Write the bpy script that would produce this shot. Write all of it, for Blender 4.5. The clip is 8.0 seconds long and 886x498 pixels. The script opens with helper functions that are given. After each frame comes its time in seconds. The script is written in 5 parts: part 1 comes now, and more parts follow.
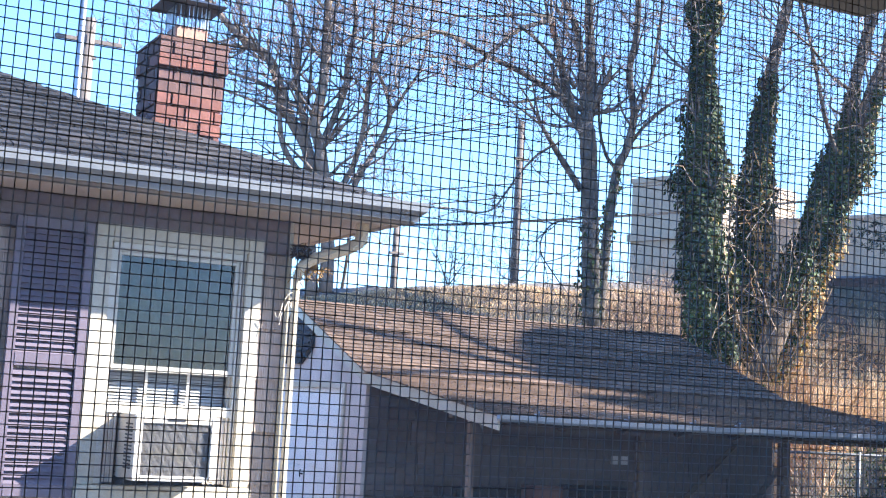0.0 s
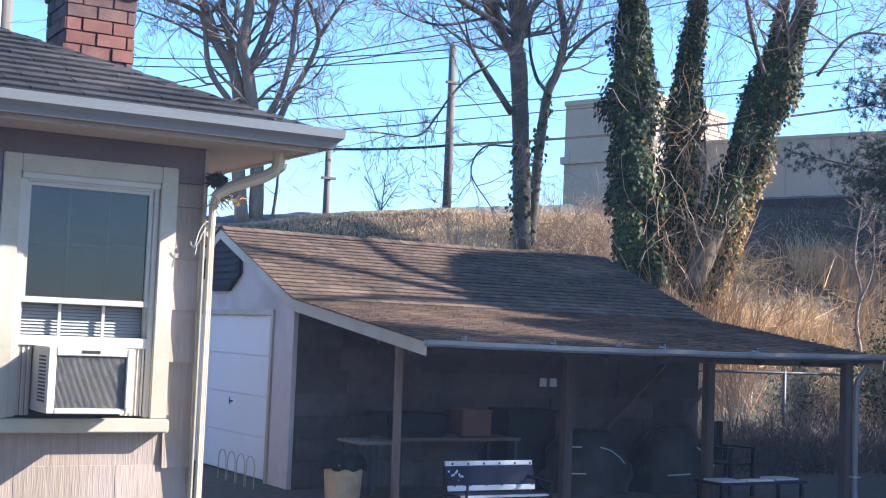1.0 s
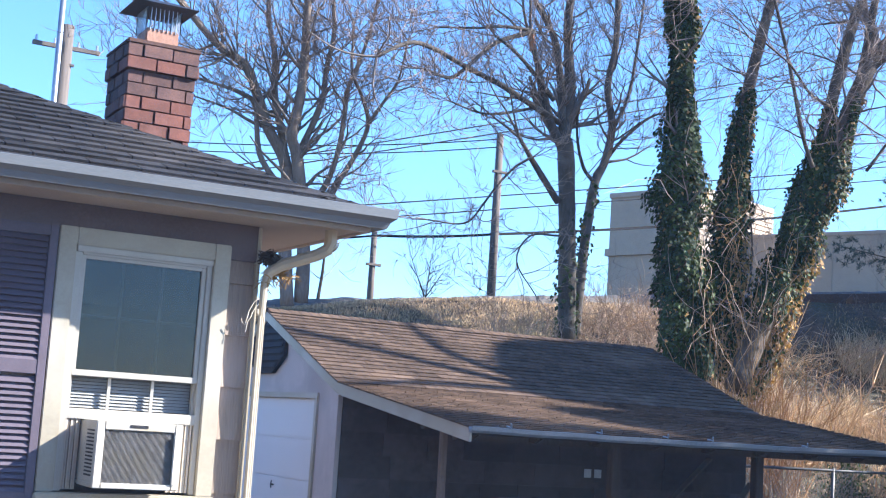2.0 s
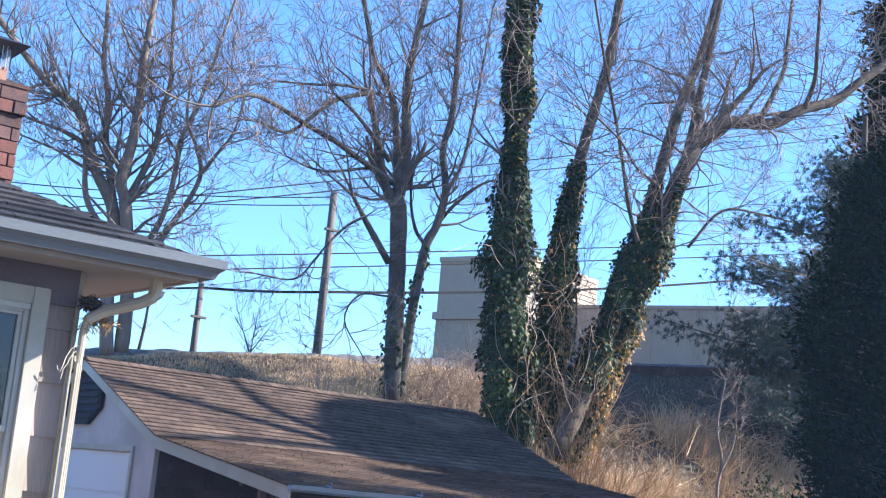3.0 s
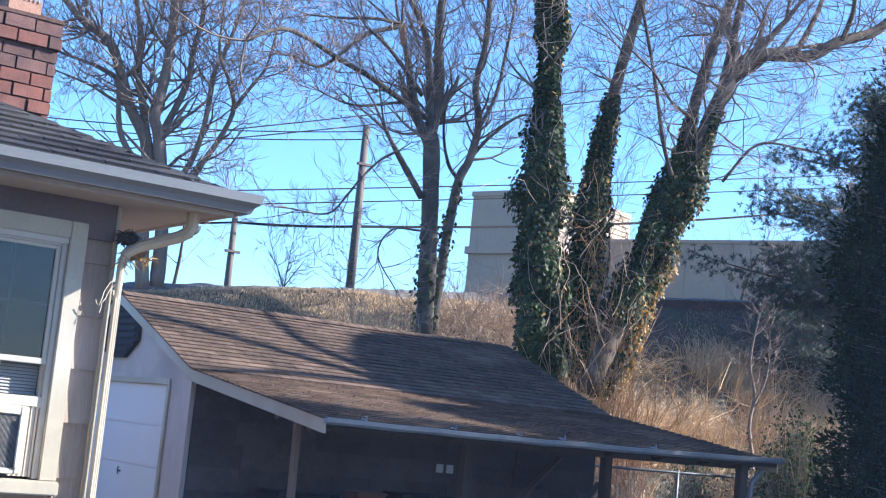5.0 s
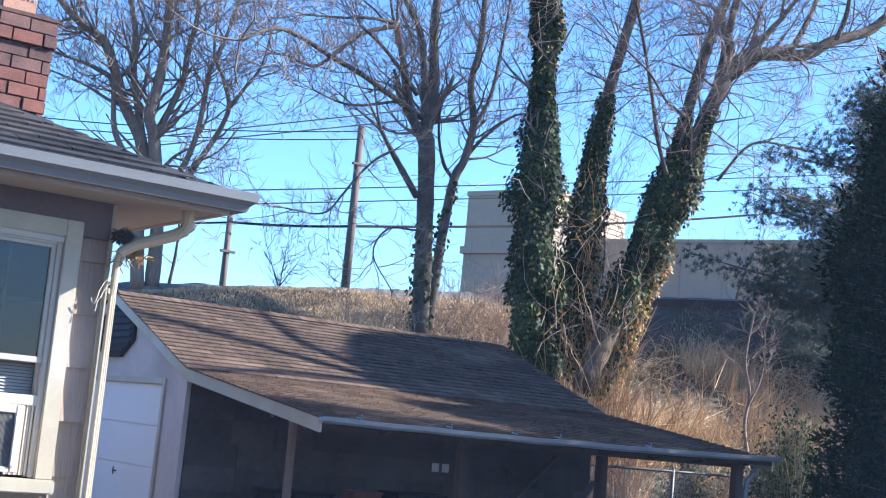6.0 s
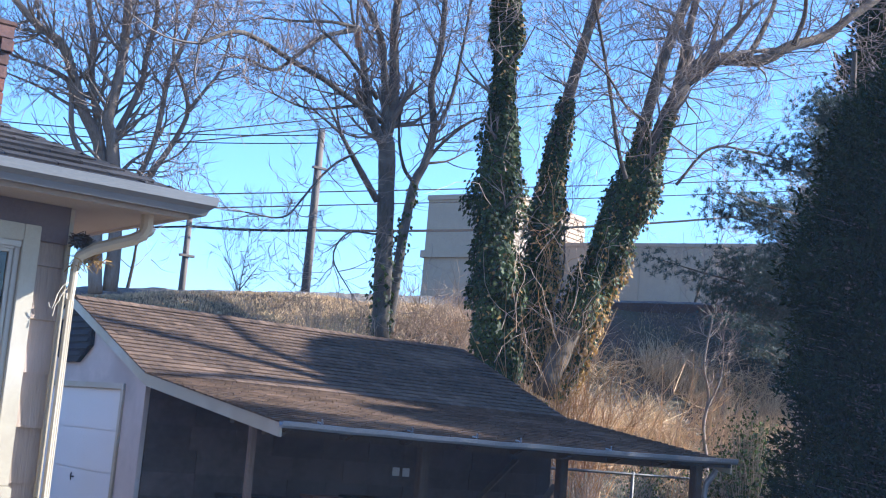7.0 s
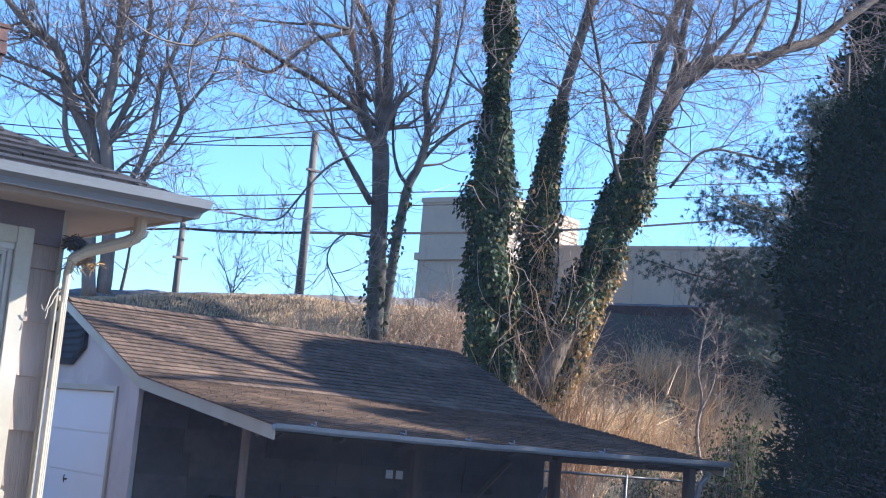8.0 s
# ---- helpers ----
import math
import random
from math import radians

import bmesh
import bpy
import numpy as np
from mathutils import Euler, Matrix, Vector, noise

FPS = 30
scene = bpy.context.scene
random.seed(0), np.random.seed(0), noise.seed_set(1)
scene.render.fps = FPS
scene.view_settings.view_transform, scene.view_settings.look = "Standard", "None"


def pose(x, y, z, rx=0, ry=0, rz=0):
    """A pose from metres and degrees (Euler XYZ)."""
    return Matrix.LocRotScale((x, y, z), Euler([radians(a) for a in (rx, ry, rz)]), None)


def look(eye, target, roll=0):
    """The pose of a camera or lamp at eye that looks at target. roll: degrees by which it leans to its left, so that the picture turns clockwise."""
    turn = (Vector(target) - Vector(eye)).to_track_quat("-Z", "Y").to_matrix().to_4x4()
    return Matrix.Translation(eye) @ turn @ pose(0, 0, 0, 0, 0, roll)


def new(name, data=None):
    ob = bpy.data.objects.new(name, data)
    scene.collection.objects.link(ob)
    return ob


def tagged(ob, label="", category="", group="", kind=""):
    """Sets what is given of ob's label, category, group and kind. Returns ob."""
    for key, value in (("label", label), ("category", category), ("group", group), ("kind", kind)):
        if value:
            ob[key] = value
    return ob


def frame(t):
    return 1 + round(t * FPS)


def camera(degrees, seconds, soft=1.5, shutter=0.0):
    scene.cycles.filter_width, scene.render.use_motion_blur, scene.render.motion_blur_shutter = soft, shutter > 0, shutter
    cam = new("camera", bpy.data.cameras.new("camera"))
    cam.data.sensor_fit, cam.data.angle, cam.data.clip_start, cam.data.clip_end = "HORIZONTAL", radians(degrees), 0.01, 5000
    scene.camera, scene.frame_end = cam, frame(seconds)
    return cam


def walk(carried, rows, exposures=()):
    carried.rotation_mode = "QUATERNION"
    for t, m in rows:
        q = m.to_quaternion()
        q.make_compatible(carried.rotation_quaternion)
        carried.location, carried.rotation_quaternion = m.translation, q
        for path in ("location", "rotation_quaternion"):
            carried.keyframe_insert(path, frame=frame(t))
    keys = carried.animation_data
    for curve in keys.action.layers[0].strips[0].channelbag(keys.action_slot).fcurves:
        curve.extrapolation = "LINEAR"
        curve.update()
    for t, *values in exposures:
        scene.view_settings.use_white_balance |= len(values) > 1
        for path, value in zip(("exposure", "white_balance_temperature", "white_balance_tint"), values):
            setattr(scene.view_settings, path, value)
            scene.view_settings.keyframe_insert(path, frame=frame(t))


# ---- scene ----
cam = camera(36.29, 8.0, soft=1.1)
PATH = [
    (0.0, (-0.105, -0.07, 1.853), (4.484, 8.736, 3.033), 3.17),
    (0.2, (-0.022, -0.09, 1.862), (4.585, 8.72, 2.935), 3.24),
    (0.5, (-0.023, -0.102, 1.877), (4.695, 8.666, 2.804), 3.07),
    (0.8, (-0.003, -0.077, 1.885), (4.89, 8.608, 2.676), 2.72),
    (1.0, (0.013, -0.076, 1.881), (5.06, 8.533, 2.523), 2.33),
    (1.2, (0.026, -0.063, 1.887), (5.171, 8.503, 2.283), 1.62),
    (1.5, (0.017, -0.056, 1.867), (4.916, 8.658, 2.123), 1.5),
    (1.8, (0.006, -0.042, 1.868), (4.642, 8.781, 2.681), 2.8),
    (2.0, (-0.013, -0.023, 1.834), (4.7, 8.703, 3.119), 3.68),
    (2.2, (-0.014, -0.016, 1.828), (4.878, 8.55, 3.467), 4.66),
    (3.3, (0.019, 0.047, 1.828), (5.982, 7.886, 3.561), 5.17),
    (3.5, (0.02, 0.05, 1.83), (6.09, 7.828, 3.456), 5.29),
    (4.0, (0.014, 0.051, 1.825), (6.094, 7.854, 3.29), 5.14),
    (4.5, (0.007, 0.049, 1.824), (5.775, 8.101, 3.2), 5.2),
    (4.7, (0.002, 0.048, 1.827), (5.639, 8.2, 3.159), 5.41),
    (5.8, (-0.006, 0.041, 1.819), (5.56, 8.245, 3.131), 5.54),
    (6.0, (-0.005, 0.044, 1.814), (5.617, 8.207, 3.137), 5.38),
    (6.5, (-0.005, 0.041, 1.817), (5.759, 8.101, 3.166), 5.26),
    (7.0, (-0.006, 0.043, 1.813), (5.848, 8.033, 3.192), 5.1),
    (7.5, (-0.009, 0.035, 1.81), (5.877, 7.997, 3.21), 5.07),
    (8.0, (-0.007, 0.035, 1.816), (5.879, 7.997, 3.216), 5.14),
]
EXPOSURE = [
    (0.0, 2.6, 5050, 10), (0.3, 1.8, 5050, 10), (0.5, 1.83, 5050, 10), (1.0, 2.02, 5000, 10), (1.5, 1.98, 4940, 10),
    (2.0, 2.0, 4920, 10), (2.2, 1.98, 4880, 10), (3.3, 1.86, 4850, 10), (4.5, 1.88, 4850, 10), (8.0, 1.88, 4850, 10),
]
walk(cam, [(t, look(e, g, r)) for t, e, g, r in PATH], EXPOSURE)

# ---- sun and sky ----
SUN = Vector((1.45, -0.77, 1.0)).normalized()
world = bpy.data.worlds.new("sky")
scene.world = world
world.use_nodes = True
wn = world.node_tree
sky = wn.nodes.new("ShaderNodeTexSky")
sky.sky_type = "NISHITA"
sky.sun_disc = False
sky.sun_elevation = math.asin(SUN.z)
sky.sun_rotation = math.atan2(SUN.x, SUN.y)
sky.air_density, sky.dust_density, sky.ozone_density = 1.0, 0.3, 3.5
wn.links.new(sky.outputs[0], wn.nodes["Background"].inputs[0])
wn.nodes["Background"].inputs[1].default_value = 0.08
sun = new("sun", bpy.data.lights.new("sun", "SUN"))
sun.data.energy, sun.data.angle, sun.data.color = 5.0, radians(0.6), (1.0, 0.8, 0.56)
sun.matrix_world = look(SUN * 60, (0, 0, 0))


# ---- materials ----
def mat(name, a, b=None, scale=6.0, rough=0.7, metal=0.0, bump=0.2, fine=60.0, vary=0.0, island=False, stretch=(1, 1, 1), stain=None, stain_scale=1.2, spec=0.5, trans=0.0):
    """Two colours mixed by noise at two scales, with relief, wear patches and a shift of tone from piece to piece."""
    m = bpy.data.materials.new(name)
    m.use_nodes = True
    nt = m.node_tree
    nd, ln = nt.nodes, nt.links
    bs = nd["Principled BSDF"]
    b = b or tuple(c * 0.75 for c in a)
    geo = nd.new("ShaderNodeNewGeometry")
    mp = nd.new("ShaderNodeMapping")
    mp.inputs["Scale"].default_value = stretch
    ln.new(geo.outputs["Position"], mp.inputs["Vector"])
    n1, n2 = nd.new("ShaderNodeTexNoise"), nd.new("ShaderNodeTexNoise")
    n1.inputs["Scale"].default_value, n1.inputs["Detail"].default_value = scale, 6
    n2.inputs["Scale"].default_value, n2.inputs["Detail"].default_value = fine, 4
    ln.new(mp.outputs[0], n1.inputs["Vector"])
    ln.new(mp.outputs[0], n2.inputs["Vector"])
    add = nd.new("ShaderNodeMath")
    add.operation = "ADD"
    half = nd.new("ShaderNodeMath")
    half.operation = "MULTIPLY"
    half.inputs[1].default_value = 0.5
    ln.new(n1.outputs[0], add.inputs[0])
    ln.new(n2.outputs[0], add.inputs[1])
    ln.new(add.outputs[0], half.inputs[0])
    ramp = nd.new("ShaderNodeValToRGB")
    ramp.color_ramp.elements[0].position, ramp.color_ramp.elements[1].position = 0.38, 0.62
    ramp.color_ramp.elements[0].color, ramp.color_ramp.elements[1].color = (*b, 1), (*a, 1)
    ln.new(half.outputs[0], ramp.inputs[0])
    col = ramp.outputs[0]
    if stain:
        n3 = nd.new("ShaderNodeTexNoise")
        n3.inputs["Scale"].default_value, n3.inputs["Detail"].default_value = stain_scale, 8
        ln.new(geo.outputs["Position"], n3.inputs["Vector"])
        r3 = nd.new("ShaderNodeValToRGB")
        r3.color_ramp.elements[0].position, r3.color_ramp.elements[1].position = 0.5, 0.68
        ln.new(n3.outputs[0], r3.inputs[0])
        mx = nd.new("ShaderNodeMix")
        mx.data_type = "RGBA"
        ln.new(r3.outputs[0], mx.inputs[0])
        ln.new(col, mx.inputs[6])
        mx.inputs[7].default_value = (*stain, 1)
        col = mx.outputs[2]
    if vary:
        hsv = nd.new("ShaderNodeHueSaturation")
        rng = nd.new("ShaderNodeMapRange")
        rng.inputs[3].default_value, rng.inputs[4].default_value = 1 - vary, 1 + vary
        if island:
            ln.new(geo.outputs["Random Per Island"], rng.inputs[0])
        else:
            inf = nd.new("ShaderNodeObjectInfo")
            ln.new(inf.outputs["Random"], rng.inputs[0])
        ln.new(rng.outputs[0], hsv.inputs["Value"])
        ln.new(col, hsv.inputs["Color"])
        col = hsv.outputs[0]
    ln.new(col, bs.inputs["Base Color"])
    bs.inputs["Roughness"].default_value, bs.inputs["Metallic"].default_value = rough, metal
    bs.inputs["Specular IOR Level"].default_value = spec
    if bump:
        bp = nd.new("ShaderNodeBump")
        bp.inputs["Strength"].default_value, bp.inputs["Distance"].default_value = bump, 0.01
        ln.new(half.outputs[0], bp.inputs["Height"])
        ln.new(bp.outputs[0], bs.inputs["Normal"])
    if trans:
        tr = nd.new("ShaderNodeBsdfTranslucent")
        ln.new(col, tr.inputs["Color"])
        ms = nd.new("ShaderNodeMixShader")
        ms.inputs[0].default_value = trans
        ln.new(bs.outputs[0], ms.inputs[1])
        ln.new(tr.outputs[0], ms.inputs[2])
        ln.new(ms.outputs[0], nd["Material Output"].inputs[0])
    return m


SIDING = mat("siding", (0.31, 0.245, 0.19), (0.25, 0.197, 0.153), 3, 0.8, bump=0.7, fine=9, vary=0.1, stretch=(14, 14, 0.7), stain=(0.35, 0.28, 0.245))
# siding tone darkened: the eave's shade is painted into the frieze
SIDING_SHADED = mat("frieze", (0.13, 0.103, 0.107), (0.1, 0.078, 0.082), 3, 0.8, bump=0.3)
CREAM_METAL = mat("cream_metal", (0.56, 0.49, 0.36), (0.48, 0.42, 0.31), 5, 0.45, bump=0.06, stain=(0.42, 0.35, 0.25))
PALE_STRAW = mat("pale_grass", (0.72, 0.55, 0.34), (0.5, 0.37, 0.22), 2, 0.8, bump=0, vary=0.35, island=True, trans=0.3)
WEED = mat("dried_stalk", (0.4, 0.24, 0.13), (0.24, 0.13, 0.07), 3, 0.8, bump=0, vary=0.35, island=True)
TRIM = mat("white_trim", (0.4, 0.36, 0.268), (0.34, 0.3, 0.225), 5, 0.45, bump=0.08, stain=(0.45, 0.42, 0.36))
VINYL = mat("white_vinyl", (0.44, 0.41, 0.345), (0.39, 0.36, 0.305), 5, 0.35, bump=0.03)
STEEL_GUTTER = mat("steel_gutter", (0.28, 0.29, 0.31), (0.19, 0.2, 0.215), 3, 0.35, 0.3, bump=0.08, stain=(0.24, 0.25, 0.26))
GUTTER = mat("gutter_metal", (0.17, 0.178, 0.19), (0.13, 0.138, 0.15), 2, 0.4, bump=0.05, stretch=(0.4, 0.4, 4), stain=(0.15, 0.155, 0.16))
SOFFIT = mat("soffit", (0.36, 0.315, 0.28), (0.3, 0.26, 0.23), 3, 0.7, bump=0.1)
SHUTTER = mat("purple_shutter", (0.115, 0.092, 0.122), (0.09, 0.072, 0.096), 6, 0.55, bump=0.1)
ROOF_GREY = mat("grey_shingle", (0.03, 0.03, 0.034), (0.016, 0.016, 0.019), 30, 0.95, bump=0.6, fine=220, vary=0.35, stain=(0.055, 0.05, 0.049), spec=0.2)
ROOF_GREY_STUFF = mat("grey_shingle_far", (0.03, 0.03, 0.034), (0.016, 0.016, 0.019), 30, 0.95, bump=0.6, fine=220, vary=0.35, island=True, stain=(0.055, 0.05, 0.049), spec=0.2)
ROOF_BROWN = mat("brown_shingle", (0.135, 0.092, 0.064), (0.053, 0.037, 0.028), 12, 0.95, bump=0.6, fine=150, vary=0.24, island=True, stain=(0.155, 0.106, 0.074), spec=0.2)
FELT = mat("roof_felt", (0.04, 0.037, 0.036), None, 8, 0.95, bump=0.3)
BRICK = mat("red_brick", (0.175, 0.066, 0.045), (0.11, 0.044, 0.033), 9, 0.85, bump=0.7, fine=80, vary=0.25, stain=(0.2, 0.1, 0.08), stain_scale=4)
SOOT_BRICK = mat("sooty_brick", (0.14, 0.075, 0.06), (0.075, 0.042, 0.04), 9, 0.9, bump=0.7, fine=80, vary=0.25)
MORTAR = mat("mortar", (0.11, 0.06, 0.048), (0.07, 0.04, 0.032), 20, 0.95, bump=0.5)
CLAY = mat("clay_flue", (0.42, 0.24, 0.16), (0.3, 0.17, 0.12), 10, 0.8, bump=0.3)
FENCE_METAL = mat("fence_metal", (0.14, 0.14, 0.14), (0.09, 0.09, 0.09), 8, 0.5, 0.4, bump=0.1)
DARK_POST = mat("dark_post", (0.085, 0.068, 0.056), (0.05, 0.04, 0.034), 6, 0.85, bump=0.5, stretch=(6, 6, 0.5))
GALV = mat("galvanized_steel", (0.45, 0.47, 0.5), (0.33, 0.35, 0.38), 6, 0.4, 0.8, bump=0.1)
DARK_METAL = mat("dark_metal", (0.04, 0.04, 0.045), (0.025, 0.025, 0.03), 10, 0.5, 0.4, bump=0.1)
GARAGE_WALL = mat("garage_wall", (0.54, 0.49, 0.465), (0.46, 0.415, 0.395), 2, 0.85, bump=0.4, fine=12, stretch=(1, 1, 1), stain=(0.4, 0.36, 0.34))
# garage wall paint with the lean-to's shade darkened into the colour
WALL_IN_SHADE = mat("wall_in_shade", (0.085, 0.07, 0.066), (0.055, 0.045, 0.044), 3, 0.85, bump=0.4, fine=14, vary=0.2, stain=(0.095, 0.08, 0.075))
DOOR_WHITE = mat("white_garage_door", (0.72, 0.72, 0.73), (0.66, 0.66, 0.67), 2, 0.5, bump=0.05, stain=(0.66, 0.65, 0.63))
POST_WOOD = mat("post_wood", (0.24, 0.18, 0.14), (0.15, 0.11, 0.09), 6, 0.85, bump=0.5, stretch=(6, 6, 0.5))
OLD_WOOD = mat("grey_timber", (0.145, 0.116, 0.09), (0.085, 0.068, 0.054), 6, 0.9, bump=0.5, stretch=(5, 5, 0.4))
BARK = mat("bark", (0.12, 0.09, 0.064), (0.058, 0.043, 0.031), 9, 0.95, bump=0.9, fine=40, stretch=(3, 3, 0.5), stain=(0.15, 0.12, 0.09), stain_scale=2)
PALE_BARK = mat("pale_bark", (0.27, 0.215, 0.17), (0.145, 0.115, 0.092), 9, 0.95, bump=0.7, fine=40, stretch=(3, 3, 0.5), stain=(0.25, 0.205, 0.168), stain_scale=2)
GREY_BARK = mat("grey_bark", (0.115, 0.1, 0.085), (0.06, 0.052, 0.045), 9, 0.95, bump=0.8, fine=40, stretch=(3, 3, 0.5), stain=(0.15, 0.13, 0.11), stain_scale=2)
TWIG = mat("twig", (0.33, 0.25, 0.195), (0.2, 0.15, 0.12), 3, 0.9, bump=0)
BRANCH = mat("branch_bark", (0.22, 0.175, 0.14), (0.125, 0.1, 0.08), 9, 0.95, bump=0.5, fine=40, stain=(0.22, 0.18, 0.145), stain_scale=2)
PALE_WOOD = mat("broken_wood", (0.4, 0.2, 0.11), (0.28, 0.13, 0.07), 9, 0.85, bump=0.4)
IVY = mat("ivy_leaf", (0.055, 0.08, 0.022), (0.022, 0.038, 0.012), 2, 0.6, spec=0.25, bump=0, vary=0.6, island=True, trans=0.25)
# nest straw, and ivy leaves with sunlight put into their golden colour
SUNLIT_LEAF_STRAW = mat("sunlit_leaf_straw", (0.42, 0.27, 0.07), (0.27, 0.15, 0.045), 2, 0.7, bump=0, vary=0.5, island=True, trans=0.3)
EVERGREEN = mat("evergreen_spray", (0.022, 0.035, 0.013), (0.009, 0.017, 0.007), 2, 0.9, bump=0, vary=0.5, island=True, trans=0.1, spec=0.15)
PINE = mat("pine_needle", (0.045, 0.07, 0.05), (0.026, 0.043, 0.032), 2, 0.55, bump=0, vary=0.5, island=True, trans=0.15)
BUSH = mat("bush_leaf", (0.07, 0.095, 0.026), (0.035, 0.055, 0.015), 2, 0.7, spec=0.2, bump=0, vary=0.5, island=True, trans=0.3)
STRAW = mat("dry_grass", (0.52, 0.37, 0.2), (0.32, 0.22, 0.12), 2, 0.8, bump=0, vary=0.4, island=True, trans=0.3)
BRUSH = mat("dry_brush", (0.5, 0.37, 0.25), (0.3, 0.215, 0.145), 2, 0.85, bump=0, vary=0.35, island=True)
GRASS = mat("lawn_grass", (0.11, 0.14, 0.03), (0.06, 0.08, 0.02), 2, 0.7, bump=0, vary=0.5, island=True, trans=0.3)
CONCRETE = mat("pale_concrete", (0.42, 0.335, 0.245), (0.37, 0.293, 0.215), 0.3, 0.85, bump=0.1, fine=4, stain=(0.33, 0.28, 0.225), stain_scale=0.2)
BALLAST = mat("ballast", (0.16, 0.145, 0.135), (0.07, 0.065, 0.062), 6, 0.95, bump=1.0, fine=25)
RUST_WALL = mat("rusty_wall", (0.085, 0.055, 0.045), (0.05, 0.034, 0.03), 2, 0.9, bump=0.5, fine=12, stretch=(1, 1, 3))
POLE = mat("utility_pole", (0.16, 0.135, 0.12), (0.1, 0.085, 0.075), 4, 0.9, bump=0.4, stretch=(4, 4, 0.3))
WIRE = mat("cable", (0.03, 0.03, 0.035), None, 4, 0.8, bump=0, spec=0.1)
# low tone paints the dimness behind the glass into blind and panel
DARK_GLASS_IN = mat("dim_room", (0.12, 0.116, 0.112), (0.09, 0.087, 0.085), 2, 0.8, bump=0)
BLIND = mat("blind", (0.29, 0.29, 0.28), (0.25, 0.25, 0.24), 3, 0.6, bump=0)
AC_WHITE = mat("ac_casing", (0.58, 0.55, 0.48), (0.5, 0.46, 0.39), 6, 0.45, bump=0.08, stain=(0.5, 0.42, 0.3), stain_scale=6)
AC_COIL = mat("ac_coil", (0.3, 0.285, 0.265), (0.19, 0.18, 0.17), 20, 0.6, 0.3, bump=0.5, fine=120, stain=(0.26, 0.24, 0.2), stain_scale=9)
TAN = mat("accordion_vinyl", (0.55, 0.48, 0.38), (0.45, 0.39, 0.3), 6, 0.6, bump=0.1)
BLACK = mat("black_plastic", (0.017, 0.017, 0.018), (0.01, 0.01, 0.011), 9, 0.75, spec=0.2, bump=0.2)
CREAM = mat("cream_plastic", (0.6, 0.46, 0.26), (0.5, 0.37, 0.2), 5, 0.5, bump=0.1, stain=(0.4, 0.3, 0.18), stain_scale=4)
NAVY = mat("navy_paint", (0.012, 0.017, 0.038), (0.008, 0.012, 0.028), 6, 0.75, spec=0.2, bump=0.1)
WHITE_PAINT = mat("white_paint", (0.55, 0.55, 0.56), (0.48, 0.48, 0.5), 6, 0.5, bump=0.1)
ORANGE = mat("terracotta", (0.16, 0.075, 0.05), (0.11, 0.055, 0.04), 6, 0.7, bump=0.1)
PLASTER = mat("plaster", (0.6, 0.58, 0.55), (0.55, 0.53, 0.5), 2, 0.9, bump=0.1)
FLOORBOARD = mat("floor_wood", (0.25, 0.15, 0.08), (0.18, 0.1, 0.055), 4, 0.5, bump=0.1, stretch=(0.5, 6, 1))
ALU = mat("dark_aluminium", (0.14, 0.145, 0.15), None, 5, 0.4, 0.6, bump=0.05)
PALE_BOARD = mat("pale_board", (0.21, 0.185, 0.16), (0.14, 0.123, 0.106), 6, 0.85, bump=0.3, stretch=(5, 5, 0.4))
VENT = mat("vent_paint", (0.035, 0.04, 0.05), (0.025, 0.028, 0.036), 6, 0.85, bump=0.1, spec=0.2)
TARP = mat("tarpaulin", (0.028, 0.027, 0.028), (0.016, 0.016, 0.017), 5, 0.6, bump=0.5, fine=18, spec=0.3, stain=(0.05, 0.044, 0.04), stain_scale=3)
GOLD_CANE = mat("golden_cane", (0.5, 0.3, 0.12), (0.3, 0.17, 0.07), 2, 0.8, bump=0, vary=0.35, island=True)
NEST = mat("nest", (0.06, 0.045, 0.034), (0.03, 0.023, 0.018), 9, 0.95, bump=0)
SCREEN = mat("screen_wire", (0.2, 0.2, 0.215), None, 5, 0.6, 0.2, bump=0)

GLASS = bpy.data.materials.new("window_glass")
GLASS.use_nodes = True
_n = GLASS.node_tree.nodes
_tr, _gl, _mx, _fr = _n.new("ShaderNodeBsdfTransparent"), _n.new("ShaderNodeBsdfGlossy"), _n.new("ShaderNodeMixShader"), _n.new("ShaderNodeFresnel")
_gl.inputs["Roughness"].default_value = 0.02
_tr.inputs["Color"].default_value = (0.5, 0.51, 0.52, 1)
GLASS.node_tree.links.new(_fr.outputs[0], _mx.inputs[0])
GLASS.node_tree.links.new(_tr.outputs[0], _mx.inputs[1])
GLASS.node_tree.links.new(_gl.outputs[0], _mx.inputs[2])
GLASS.node_tree.links.new(_mx.outputs[0], _n["Material Output"].inputs[0])

# added sheet that scatters a little daylight, a stand-in for veiling glare
VEIL_SHEET = bpy.data.materials.new("veil_sheet")
VEIL_SHEET.use_nodes = True
_n = VEIL_SHEET.node_tree.nodes
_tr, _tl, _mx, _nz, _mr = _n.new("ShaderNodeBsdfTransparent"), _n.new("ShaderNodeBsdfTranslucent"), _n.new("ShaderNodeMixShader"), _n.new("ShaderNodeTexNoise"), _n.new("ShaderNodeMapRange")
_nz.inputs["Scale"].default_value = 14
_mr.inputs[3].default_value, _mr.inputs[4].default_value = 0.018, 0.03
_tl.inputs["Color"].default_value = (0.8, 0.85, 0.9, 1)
VEIL_SHEET.node_tree.links.new(_nz.outputs[0], _mr.inputs[0])
VEIL_SHEET.node_tree.links.new(_mr.outputs[0], _mx.inputs[0])
VEIL_SHEET.node_tree.links.new(_tr.outputs[0], _mx.inputs[1])
VEIL_SHEET.node_tree.links.new(_tl.outputs[0], _mx.inputs[2])
